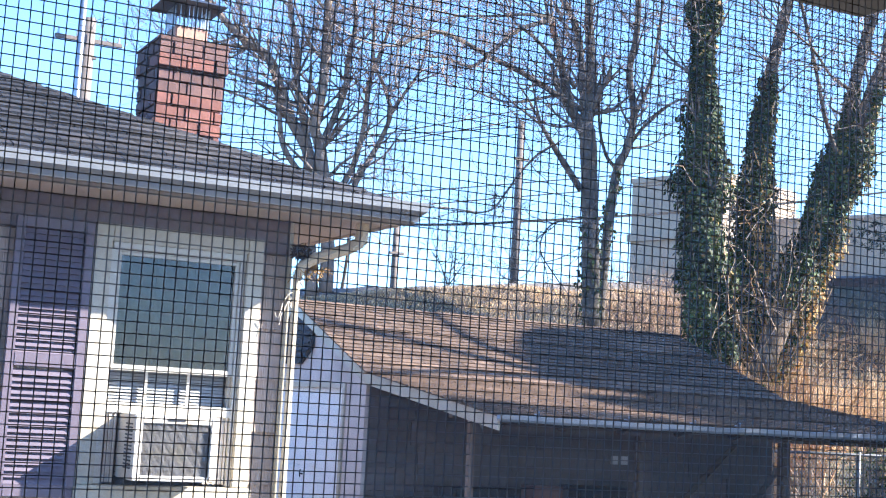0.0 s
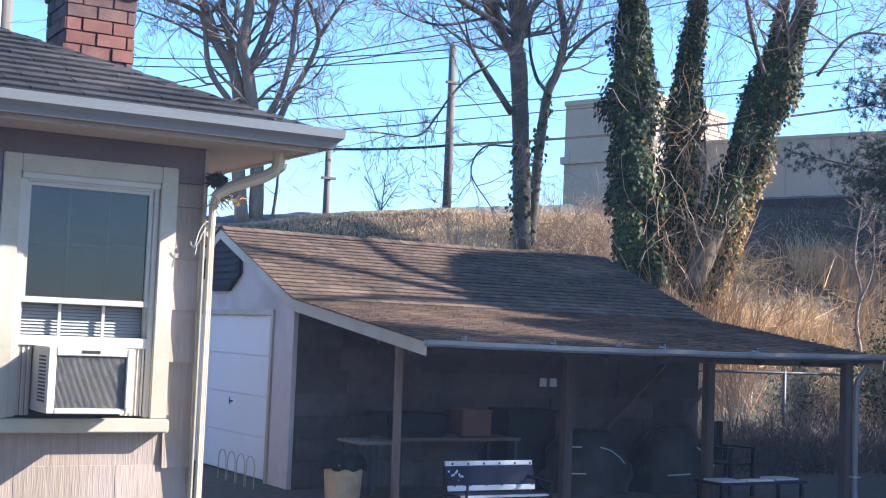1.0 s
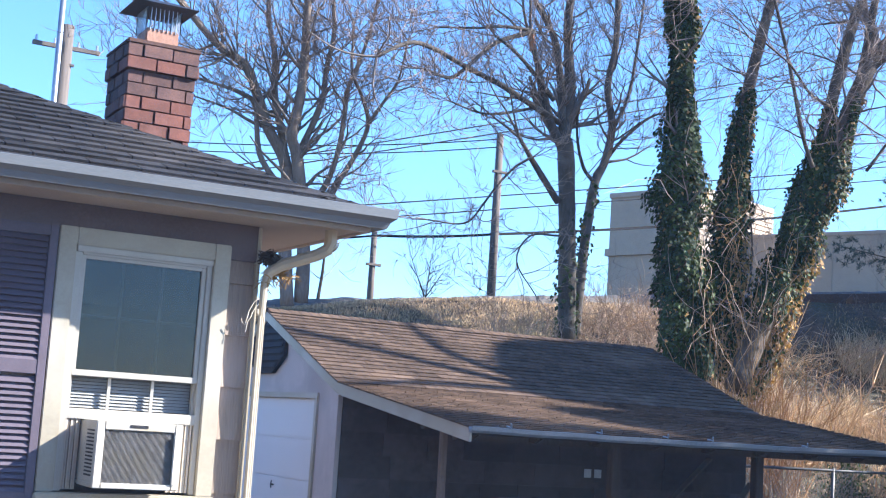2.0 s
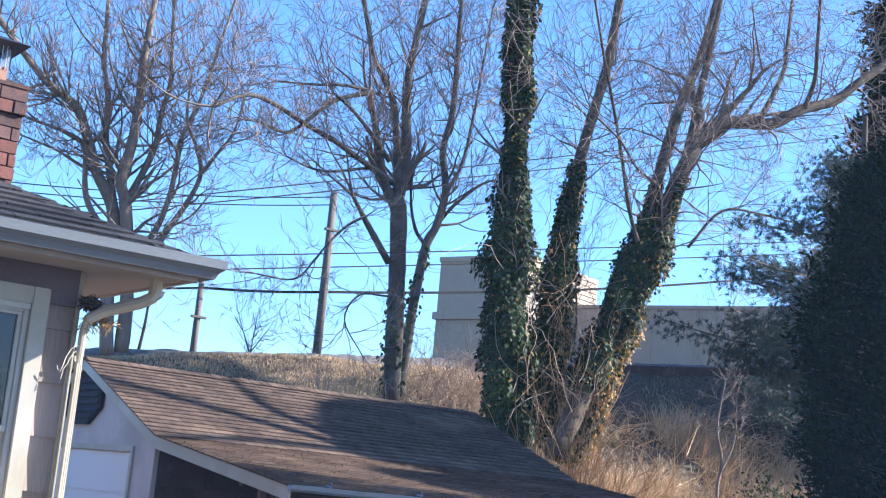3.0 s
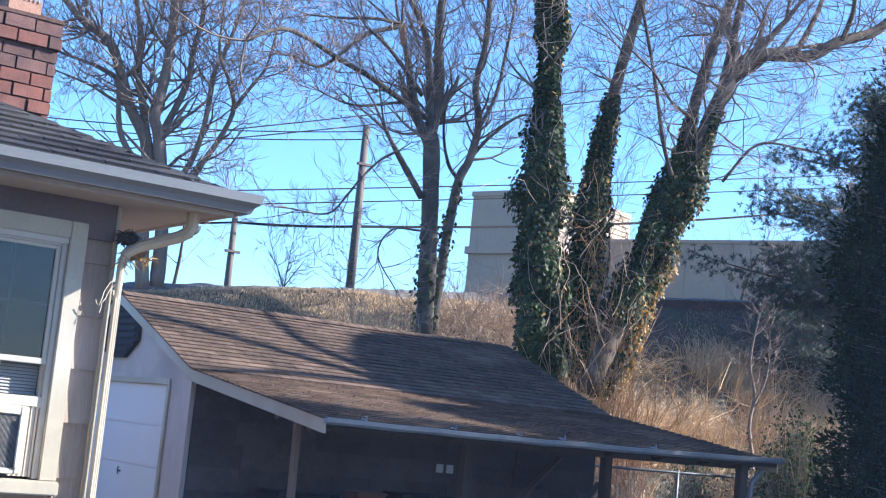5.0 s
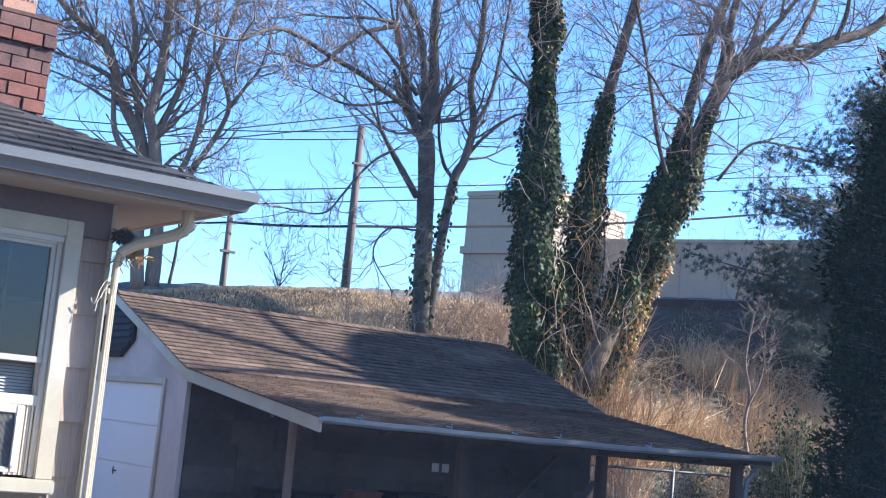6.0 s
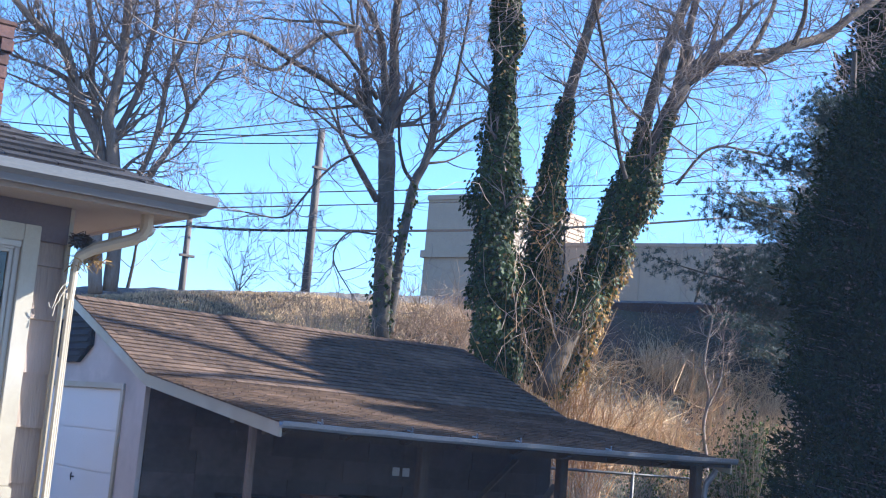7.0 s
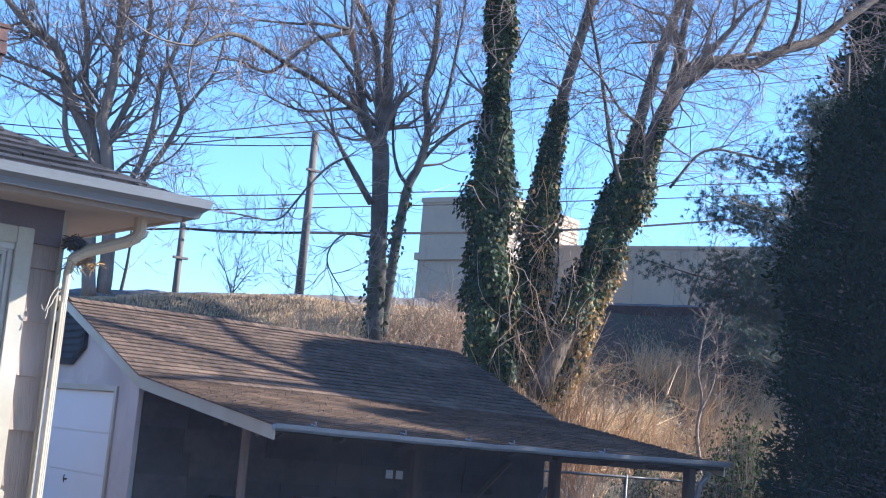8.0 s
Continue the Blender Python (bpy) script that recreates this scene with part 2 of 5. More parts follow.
VEIL_SHEET.node_tree.links.new(_mx.outputs[0], _n["Material Output"].inputs[0])


def ground_material():
    m = bpy.data.materials.new("yard_ground")
    m.use_nodes = True
    nt = m.node_tree
    nd, ln = nt.nodes, nt.links
    bs = nd["Principled BSDF"]
    geo = nd.new("ShaderNodeNewGeometry")
    cols = []
    for s, lo, hi in ((0.5, 0.42, 0.6), (9, 0.35, 0.65), (60, 0.35, 0.65)):
        n = nd.new("ShaderNodeTexNoise")
        n.inputs["Scale"].default_value, n.inputs["Detail"].default_value = s, 6
        ln.new(geo.outputs["Position"], n.inputs["Vector"])
        r = nd.new("ShaderNodeMapRange")
        r.inputs[1].default_value, r.inputs[2].default_value = lo, hi
        ln.new(n.outputs[0], r.inputs[0])
        cols.append((n, r))
    m1, m2 = nd.new("ShaderNodeMix"), nd.new("ShaderNodeMix")
    m1.data_type = m2.data_type = "RGBA"
    m1.inputs[6].default_value, m1.inputs[7].default_value = (0.05, 0.036, 0.027, 1), (0.12, 0.086, 0.056, 1)
    ln.new(cols[1][1].outputs[0], m1.inputs[0])
    ln.new(m1.outputs[2], m2.inputs[6])
    m2.inputs[7].default_value = (0.05, 0.06, 0.022, 1)
    half = nd.new("ShaderNodeMath")
    half.operation = "MULTIPLY"
    ln.new(cols[0][1].outputs[0], half.inputs[0])
    ln.new(cols[2][1].outputs[0], half.inputs[1])
    ln.new(half.outputs[0], m2.inputs[0])
    ln.new(m2.outputs[2], bs.inputs["Base Color"])
    bs.inputs["Roughness"].default_value = 0.95
    bp = nd.new("ShaderNodeBump")
    bp.inputs["Strength"].default_value, bp.inputs["Distance"].default_value = 0.8, 0.04
    ln.new(cols[1][0].outputs[0], bp.inputs["Height"])
    ln.new(bp.outputs[0], bs.inputs["Normal"])
    return m


GROUND = ground_material()


# ---- building blocks ----
class Geo:
    """Gathers boxes, tubes and leaves for one mesh."""

    def __init__(self):
        self.v, self.f = [], []

    def add(self, vs, fs):
        k = len(self.v)
        self.v += [tuple(p) for p in vs]
        self.f += [tuple(i + k for i in q) for q in fs]
        return self

    def box(self, x0, x1, y0, y1, z0, z1, b=0.0, m=None):
        if b <= 0:
            vs = [(x, y, z) for z in (z0, z1) for y in (y0, y1) for x in (x0, x1)]
            fs = [(0, 2, 3, 1), (4, 5, 7, 6), (0, 1, 5, 4), (2, 6, 7, 3), (0, 4, 6, 2), (1, 3, 7, 5)]
        else:
            bm = bmesh.new()
            bmesh.ops.create_cube(bm, size=1, matrix=Matrix.LocRotScale(((x0 + x1) / 2, (y0 + y1) / 2, (z0 + z1) / 2), None, (x1 - x0, y1 - y0, z1 - z0)))
            bmesh.ops.bevel(bm, geom=bm.edges[:], offset=b, segments=2, affect="EDGES")
            bm.verts.index_update()
            vs, fs = [v.co.copy() for v in bm.verts], [[v.index for v in q.verts] for q in bm.faces]
            bm.free()
        if m is not None:
            vs = [m @ Vector(p) for p in vs]
        return self.add(vs, fs)

    def tube(self, pts, rad, sides=6, caps=True, flat=1.0):
        pts = [Vector(p) for p in pts]
        n = len(pts)
        rad = list(rad) if hasattr(rad, "__len__") else [rad] * n
        vs, side = [], None
        for i, p in enumerate(pts):
            d = (pts[min(i + 1, n - 1)] - pts[max(i - 1, 0)]).normalized()
            if side is None:
                side = d.cross(Vector((0, 0, 1)) if abs(d.z) < 0.9 else Vector((1, 0, 0))).normalized()
            side = (side - d * side.dot(d)).normalized()
            up = d.cross(side)
            for k in range(sides):
                a = 2 * math.pi * (k + 0.5) / sides
                vs.append(p + (side * math.cos(a) + up * math.sin(a) * flat) * rad[i])
        fs = [(i * sides + k, i * sides + (k + 1) % sides, (i + 1) * sides + (k + 1) % sides, (i + 1) * sides + k) for i in range(n - 1) for k in range(sides)]
        if caps:
            fs += [tuple(range(sides))[::-1], tuple(range((n - 1) * sides, n * sides))]
        return self.add(vs, fs)

    def prism(self, outline, axis, a, b):
        """An outline of (u, w) pairs drawn out from a to b along x or y."""
        n = len(outline)
        mk = (lambda u, w, s: (s, u, w)) if axis == "x" else (lambda u, w, s: (u, s, w)) if axis == "y" else (lambda u, w, s: (u, w, s))
        vs = [mk(u, w, a) for u, w in outline] + [mk(u, w, b) for u, w in outline]
        fs = [(i, (i + 1) % n, n + (i + 1) % n, n + i) for i in range(n)] + [tuple(range(n))[::-1], tuple(range(n, 2 * n))]
        return self.add(vs, fs)

    def leaf(self, p, d, nrm, length, width):
        d = d.normalized()
        s = d.cross(nrm)
        s = s.normalized() * width / 2 if s.length > 1e-4 else Vector((width / 2, 0, 0))
        return self.add([p, p + d * length * 0.45 + s, p + d * length, p + d * length * 0.45 - s], [(0, 1, 2, 3)])

    def mesh(self, name, smooth=False):
        me = bpy.data.meshes.new(name)
        me.from_pydata(self.v, [], self.f)
        bm = bmesh.new()
        bm.from_mesh(me)
        if len(self.f) < 40000 and not smooth:
            bmesh.ops.recalc_face_normals(bm, faces=bm.faces)
        bm.to_mesh(me)
        bm.free()
        if smooth:
            me.polygons.foreach_set("use_smooth", [True] * len(me.polygons))
        me.update()
        return me


def part(name, geo, material, parent, label="", smooth=False):
    me = geo.mesh(name, smooth) if isinstance(geo, Geo) else geo
    if not me.materials:
        me.materials.append(material)
    ob = new(name, me)
    ob.parent = parent
    return tagged(ob, label)


def thing(name, label, category, group="", kind="", at=(0, 0, 0)):
    ob = new(name)
    ob.location = at
    return tagged(ob, label, category, group, kind)


def solid(name, geo, material, label, category, group="", kind="", smooth=False):
    me = geo.mesh(name, smooth)
    me.materials.append(material)
    return tagged(new(name, me), label, category, group, kind)


R = random.Random(7)


# ---- ground ----
def crest(x):
    return min(max(4.22 + (x - 11.56) * 0.112, 3.1), 7.4)


def height(x, y):
    s = min(max((y - 19.5) / 7.3, 0), 1)
    s = s * s * (3 - 2 * s) * 0.35 + s * 0.65
    z = crest(x) * s
    if y > 18:
        z += 0.18 * noise.noise((x * 0.5, y * 0.5, 0)) * min(1, s * 4)
    return z + 0.02 * noise.noise((x * 0.8, y * 0.8, 3))


def ground():
    xs = [-2500, -900, -300, -100, -40] + [-20 + i for i in range(20)] + [i * 0.5 for i in range(0, 80)] + [40 + 2 * i for i in range(15)] + [100, 300, 900, 2500]
    ys = [-2500, -800, -200, -60, -20, -8] + [-3 + i for i in range(22)] + [19 + i * 0.35 for i in range(28)] + [29.5, 32, 36, 42, 50, 62, 80, 120, 250, 700, 2500]
    g = Geo()
    g.v = [(x, y, height(x, y)) for y in ys for x in xs]
    n = len(xs)
    g.f = [(j * n + i, j * n + i + 1, (j + 1) * n + i + 1, (j + 1) * n + i) for j in range(len(ys) - 1) for i in range(n - 1)]
    solid("ground", g, GROUND, "brown winter earth with sparse grass rising to an embankment", "ground", kind="structure", smooth=True)


ground()


# ---- neighbour's house ----
HX, HY = 2.83, 7.575          # corner of the house
ROW = 0.306                   # exposed course of the wall shingles
EAVE_Y, EAVE_X, EAVE_Z = 7.10, 3.345, 3.06
PITCH = 0.42


def roof_shingles(origin, du, dv, poly, tab, course, thick=0.012, seed=1):
    """Tabs laid in lapped courses on a slope; each is a list of eight corners."""
    rr = random.Random(seed)
    du, dv = Vector(du).normalized(), Vector(dv).normalized()
    nn = du.cross(dv)
    nn = nn if nn.z > 0 else -nn
    us, ws = [p[0] for p in poly], [p[1] for p in poly]
    out, w, row = [], min(ws), 0
    while w < max(ws):
        hit = [a + (c - a) * (w + course * 0.5 - b) / (d - b) for (a, b), (c, d) in zip(poly, poly[1:] + poly[:1]) if (b > w + course * 0.5) != (d > w + course * 0.5)]
        if len(hit) < 2:
            break
        u = min(us) - tab * (0.5 * (row % 2) + rr.random() * 0.1)
        while u < max(us):
            t = tab * rr.uniform(0.93, 1.05)
            if min(u + t, max(hit)) - max(u, min(hit)) > 0.03:
                g, lift = 0.004, rr.uniform(0, 0.003)
                a0, a1, low = max(u + g, min(hit)), min(u + t - g, max(hit)), w - rr.uniform(0, 0.008)
                pts = []
                for b, hi in ((0, 0), (1, 0), (0, 1), (1, 1)):
                    for uu in (a0, a1):
                        ww = low if b == 0 else w + course * 1.05
                        h = (thick * 1.6 + lift if b == 0 else thick * 0.4) if hi else -0.002
                        pts.append(Vector(origin) + du * uu + dv * ww + nn * h)
                out.append(pts)
            u += t
        w += course
        row += 1
    return out


TAB_F = [(0, 1, 3, 2), (4, 6, 7, 5), (0, 4, 5, 1), (0, 2, 6, 4), (1, 5, 7, 3), (2, 3, 7, 6)]


def shingle_parts(tabs, parent, material, far_material, limit, label):
    """The first ones are parts of their own, the rest one joined part."""
    for pts in tabs[:limit]:
        c = sum(pts, Vector()) / 8
        g = Geo().add([p - c for p in pts], TAB_F)
        o = part("shingle", g, material, parent)
        o.location = c
    g = Geo()
    for pts in tabs[limit:]:
        g.add(pts, TAB_F)
    if g.v:
        o = part("shingles", g, far_material, parent, label)
        o["kind"] = "stuff"


def neighbour_house():
    h = thing("house", "single-storey house with pinkish shingle siding and dark hip roof", "house")
    # walls, with an opening for the window
    wx0, wx1, wz0, wz1 = 1.76, 2.57, 1.31, 2.70
    for q in ((-7, wx0, HY + 0.03, HY + 0.2, 0, 3.0), (wx1, HX - 0.03, HY + 0.03, HY + 0.2, 0, 3.0), (wx0, wx1, HY + 0.03, HY + 0.2, 0, wz0), (wx0, wx1, HY + 0.03, HY + 0.2, wz1, 3.0),
              (HX - 0.2, HX - 0.03, HY + 0.2, HY + 9, 0, 3.0), (-7, -6.8, HY + 0.2, HY + 9, 0, 3.0), (-7, HX - 0.03, HY + 9, HY + 9.2, 0, 3.0)):
        part("wall", Geo().box(*q), SIDING, h)
    part("frieze_board", Geo().box(-7, HX, HY - 0.012, HY + 0.028, 2.72, 2.95, 0.004), SIDING_SHADED, h, "frieze board with the eave's shade put into its colour")
    # roof body: hip
    y1, x0 = EAVE_Y + 10, -7.6
    k = 5.0
    z1 = EAVE_Z + PITCH * k
    rb = Geo()
    e = EAVE_Z - 0.03
    vs = [(x0, EAVE_Y, e), (EAVE_X, EAVE_Y, e), (EAVE_X, y1, e), (x0, y1, e), (x0 + k, EAVE_Y + k, z1 - 0.03), (EAVE_X - k, EAVE_Y + k, z1 - 0.03)]
    rb.add(vs, [(0, 1, 5, 4), (1, 2, 5), (2, 3, 4, 5), (3, 0, 4), (3, 2, 1, 0)])
    part("roof_deck", rb, FELT, h)
    sl = math.sqrt(1 + PITCH * PITCH)
    south = roof_shingles((EAVE_X, EAVE_Y - 0.02, EAVE_Z - 0.015), (-1, 0, 0), (0, 1, PITCH), [(0, 0), (9, 0), (4.9 + 4.2, k * sl), (k, k * sl)], 0.3, 0.14, seed=3)
    south.sort(key=lambda p: (p[0] - Vector((2.2, 7.2, 3.2))).length)
    shingle_parts(south, h, ROOF_GREY, ROOF_GREY_STUFF, 290, "dark grey asphalt shingles")
    east = roof_shingles((EAVE_X + 0.02, EAVE_Y, EAVE_Z - 0.015), (0, 1, 0), (-1, 0, PITCH), [(0, 0), (10, 0), (k, k * sl)], 0.3, 0.14, seed=4)
    shingle_parts(east, h, ROOF_GREY, ROOF_GREY_STUFF, 0, "dark grey asphalt shingles on the side slope")
    for i in range(30):
        a = i * 0.165
        g = Geo()
        p, d = Vector((EAVE_X - a, EAVE_Y + a, EAVE_Z + PITCH * a + 0.012)), Vector((-1, 1, PITCH)).normalized()
        s = Vector((1, 1, 0)).normalized() * 0.13
        dn = Vector((0, 0, -0.04))
        q = p + d * 0.3
        g.add([p + s + dn, p, p - s + dn, q + s + dn - Vector((0, 0, 0.012)), q - Vector((0, 0, 0.012)), q - s + dn - Vector((0, 0, 0.012)), p + s + dn * 1.5, p + dn * 0.4, p - s + dn * 1.5],
              [(0, 1, 4, 3), (1, 2, 5, 4), (6, 7, 1, 0), (7, 8, 2, 1)])
        part("hip_cap", g, ROOF_GREY, h)
    # soffit and fascia
    sf = Geo()
    sf.box(-7.6, EAVE_X - 0.02, EAVE_Y + 0.03, HY + 0.03, 2.935, 2.955).box(HX - 0.05, EAVE_X - 0.02, HY + 0.03, HY + 9, 2.935, 2.955)
    part("soffit", sf, SOFFIT, h, "painted soffit under the eave")
    part("fascia", Geo().box(-7.6, EAVE_X, EAVE_Y, EAVE_Y + 0.025, 2.92, 3.04, 0.003).box(EAVE_X - 0.025, EAVE_X, EAVE_Y + 0.027, EAVE_Y + 9.5, 2.92, 3.04, 0.003), SOFFIT, h, "painted fascia board")
    # shingle siding, course by course
    rr = random.Random(11)
    z = 1.05 - 3 * ROW
    row = 0
    while z < 2.7:
        x = HX
        first = True
        while x > -2.0:
            w = rr.uniform(0.22, 0.3) if first and row % 2 else rr.uniform(0.42, 0.62)
            first = False
            xa, xb = max(x - w, -2.0), x
            segs = [(xa, xb)]
            top = min(z + ROW + 0.015, 2.73)
            if z + ROW > 1.26 and z < 2.79:
                segs = [s for s in ((xa, min(xb, 1.66)), (max(xa, 2.659), xb)) if s[1] - s[0] > 0.01]
            for s0, s1 in segs:
                zz = z + rr.uniform(-0.003, 0.003)
                t0 = rr.uniform(0.02, 0.026)
                g = Geo()
                zb = 1.262 if (s0 < 2.659 and s1 > 1.66 and zz < 1.26 < top) else top
                g.add([(s0 + 0.002 - xa, HY + 0.03, 0), (s1 - 0.002 - xa, HY + 0.03, 0), (s1 - 0.002 - xa, HY + 0.028 - t0, 0), (s0 + 0.002 - xa, HY + 0.028 - t0, 0),
                       (s0 + 0.002 - xa, HY + 0.03, zb - zz), (s1 - 0.002 - xa, HY + 0.03, zb - zz), (s1 - 0.002 - xa, HY + 0.024, zb - zz), (s0 + 0.002 - xa, HY + 0.024, zb - zz)],
                      [(0, 3, 2, 1), (4, 5, 6, 7), (0, 1, 5, 4), (3, 7, 6, 2), (0, 4, 7, 3), (1, 2, 6, 5)])
                o = part("siding_shingle", g, SIDING, h)
                o.location = (xa, 0, zz)
            x -= w
        z += ROW
        row += 1
    # corner strip
    part("corner_board", Geo().box(HX - 0.004, HX + 0.022, HY - 0.012, HY + 0.06, 0, 2.93, 0.003), TRIM, h, "narrow corner board")
    # the window
    win = part("window", Geo().box(1.757, 2.562, HY - 0.03, HY + 0.03, 2.70, 2.80, 0.005), TRIM, h, "double-hung window with white casing")
    for xa in (1.657, 2.562):
        part("side_casing", Geo().box(xa, xa + 0.1, HY - 0.031, HY + 0.03, 1.335, 2.80, 0.005), TRIM, win)
    part("window_sill", Geo().box(1.645, 2.668, HY - 0.075, HY + 0.03, 1.257, 1.335, 0.008), TRIM, win, "worn white sill")
    part("head_stop", Geo().box(1.765, 2.565, HY - 0.018, HY + 0.05, 2.665, 2.70, 0.004), VINYL, win)
    part("frame", Geo().box(1.757, 1.80, HY - 0.005, HY + 0.1, 1.34, 2.665, 0.004).box(2.53, 2.562, HY - 0.005, HY + 0.1, 1.34, 2.665, 0.004).box(1.80, 2.53, HY - 0.005, HY + 0.1, 2.652, 2.665, 0.004), VINYL, win)
    part("upper_sash", Geo().box(1.80, 1.825, HY + 0.01, HY + 0.05, 1.985, 2.652, 0.003).box(2.505, 2.53, HY + 0.01, HY + 0.05, 1.985, 2.652, 0.003).box(1.825, 2.505, HY + 0.01, HY + 0.05, 2.632, 2.652, 0.003).box(1.80, 2.53, HY + 0.005, HY + 0.05, 1.975, 2.01, 0.003), VINYL, win)
    mu = Geo()
    for x in (2.05, 2.28):
        mu.box(x - 0.009, x + 0.009, HY + 0.036, HY + 0.046, 2.01, 2.632)
    mu.box(1.825, 2.505, HY + 0.0365, HY + 0.0455, 2.305, 2.323)
    part("grille", mu, BLIND, win, "pale grille bars behind the insect screen")
    pane = part("pane", Geo().box(1.825, 2.505, HY + 0.028, HY + 0.032, 2.01, 2.632), GLASS, win)
    part("lower_sash", Geo().box(1.80, 1.815, HY + 0.03, HY + 0.07, 1.74, 1.975, 0.002).box(2.515, 2.53, HY + 0.03, HY + 0.07, 1.74, 1.975, 0.002).box(1.79, 2.54, HY + 0.0, HY + 0.07, 1.735, 1.795, 0.004), VINYL, win)
    g = Geo()
    for x in (2.03, 2.28):
        g.box(x - 0.009, x + 0.009, HY + 0.044, HY + 0.054, 1.795, 1.975)
    part("lower_grille", g, VINYL, win)
    g = Geo()
    for i in range(10):
        z = 1.80 + i * 0.0185
        g.add([(1.815, HY + 0.075, z), (2.515, HY + 0.075, z), (2.515, HY + 0.085, z + 0.016), (1.815, HY + 0.085, z + 0.016)], [(0, 1, 2, 3)])
    part("blind", g, BLIND, win, "white horizontal blind")
    g = Geo()
    for i in range(25):
        z = 2.015 + i * 0.0245
        if 2.33 < z < 2.37:
            continue
        g.add([(1.82, HY + 0.1, z), (2.51, HY + 0.1, z), (2.51, HY + 0.112, z + 0.026), (1.82, HY + 0.112, z + 0.026)], [(0, 1, 2, 3)])
    part("shade", g, DARK_GLASS_IN, win, "grey blind behind the upper glass, dimness put into its colour")
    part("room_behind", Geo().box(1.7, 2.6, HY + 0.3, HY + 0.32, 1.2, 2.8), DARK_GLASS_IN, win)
    acc = Geo()
    for a, b in ((1.80, 1.885), (2.40, 2.53)):
        n = int((b - a) / 0.014)
        for i in range(n):
            acc.box(a + i * 0.014, a + i * 0.014 + 0.011, HY + 0.01 + 0.008 * (i % 2), HY + 0.03, 1.35, 1.735)
    part("accordion_panel", acc, TAN, win, "tan accordion side panels")
    # shutter
    sh = part("shutter", Geo().box(1.22, 1.27, HY - 0.045, HY - 0.005, 1.262, 2.79, 0.004).box(1.60, 1.648, HY - 0.045, HY - 0.005, 1.262, 2.79, 0.004).box(1.27, 1.60, HY - 0.044, HY - 0.005, 2.73, 2.79, 0.003)
              .box(1.27, 1.60, HY - 0.044, HY - 0.005, 1.262, 1.33, 0.003).box(1.27, 1.60, HY - 0.044, HY - 0.005, 1.965, 2.04, 0.003), SHUTTER, h, "purple louvred shutter")
    sl_me = None
    for lo, hi in ((1.33, 1.965), (2.04, 2.73)):
        z = lo
        while z < hi - 0.03:
            if sl_me is None:
                sl_me = Geo().add([(1.27, HY - 0.042, 0), (1.60, HY - 0.042, 0), (1.60, HY - 0.018, 0.034), (1.27, HY - 0.018, 0.034), (1.27, HY - 0.034, 0), (1.60, HY - 0.034, 0), (1.60, HY - 0.01, 0.034), (1.27, HY - 0.01, 0.034)],
                                  [(0, 1, 2, 3), (7, 6, 5, 4), (0, 4, 5, 1), (3, 2, 6, 7), (0, 3, 7, 4), (1, 5, 6, 2)]).mesh("slat")
            o = part("slat", sl_me, SHUTTER, sh)
            o.location = (0, 0, z)
            z += 0.0345
    # gutter: an ogee trough along two eaves
    prof = [(0.0, 0.0), (-0.005, -0.105), (-0.07, -0.11), (-0.085, -0.075), (-0.115, -0.05), (-0.12, 0.0), (-0.105, 0.004), (-0.1, -0.04), (-0.06, -0.09), (-0.015, -0.09), (-0.012, 0.0)]
    gt = Geo()
    n = len(prof)
    ring = [[(x, EAVE_Y + u, 3.055 + w) for u, w in prof] for x in (-7.6,)] + [[(EAVE_X - u, EAVE_Y + u, 3.055 + w) for u, w in prof]] + [[(EAVE_X - u, EAVE_Y + 9.5, 3.055 + w) for u, w in prof]]
    gt.add([p for r in ring for p in r], [(j * n + i, j * n + (i + 1) % n, (j + 1) * n + (i + 1) % n, (j + 1) * n + i) for j in range(2) for i in range(n)])
    gut = part("gutter", gt, GUTTER, h, "weathered white ogee gutter")
    ds = Geo()
    path = [(3.19, 7.32, 2.95), (3.19, 7.32, 2.86), (3.18, 7.33, 2.82), (3.13, 7.36, 2.785), (2.95, 7.46, 2.71), (2.885, 7.5, 2.66), (2.87, 7.515, 2.58), (2.868, 7.52, 2.4), (2.868, 7.52, 0.15)]
    ds.tube(path, [0.046, 0.046, 0.047, 0.046, 0.044, 0.04, 0.03, 0.026, 0.026], 10, flat=0.8)
    part("downspout", ds, CREAM_METAL, gut, "cream corrugated downspout", smooth=False)
    rib = Geo()
    for a in (-1, 1):
        rib.tube([(2.868 + a * 0.012, 7.499, 2.4), (2.868 + a * 0.012, 7.499, 0.15)], 0.005, 4)
    for i in range(6):
        a = i / 5 * 1.1
        rib.tube([(3.2 - 0.05 * (1 - math.cos(a)) + 0.038, 7.3, 2.86 - 0.05 * math.sin(a)), (3.2 - 0.05 * (1 - math.cos(a)) - 0.038, 7.3, 2.85 - 0.08 * math.sin(a))], 0.006, 4)
    part("downspout_ribs", rib, CREAM_METAL, gut)
    # peeling strip and a tangle of old cable under the elbow
    cb = Geo()
    for s in range(3):
        p = Vector((2.84, 7.5, 2.5 - 0.03 * s))
        pts = [p]
        for _ in range(7):
            p = p + Vector((R.uniform(-0.025, 0.008), R.uniform(-0.006, 0.004), R.uniform(-0.05, 0.02)))
            pts.append(p)
        cb.tube(pts, 0.003, 4)
    part("loose_cable", cb, TAN, h, "tangled old cable at the house corner")


neighbour_house()


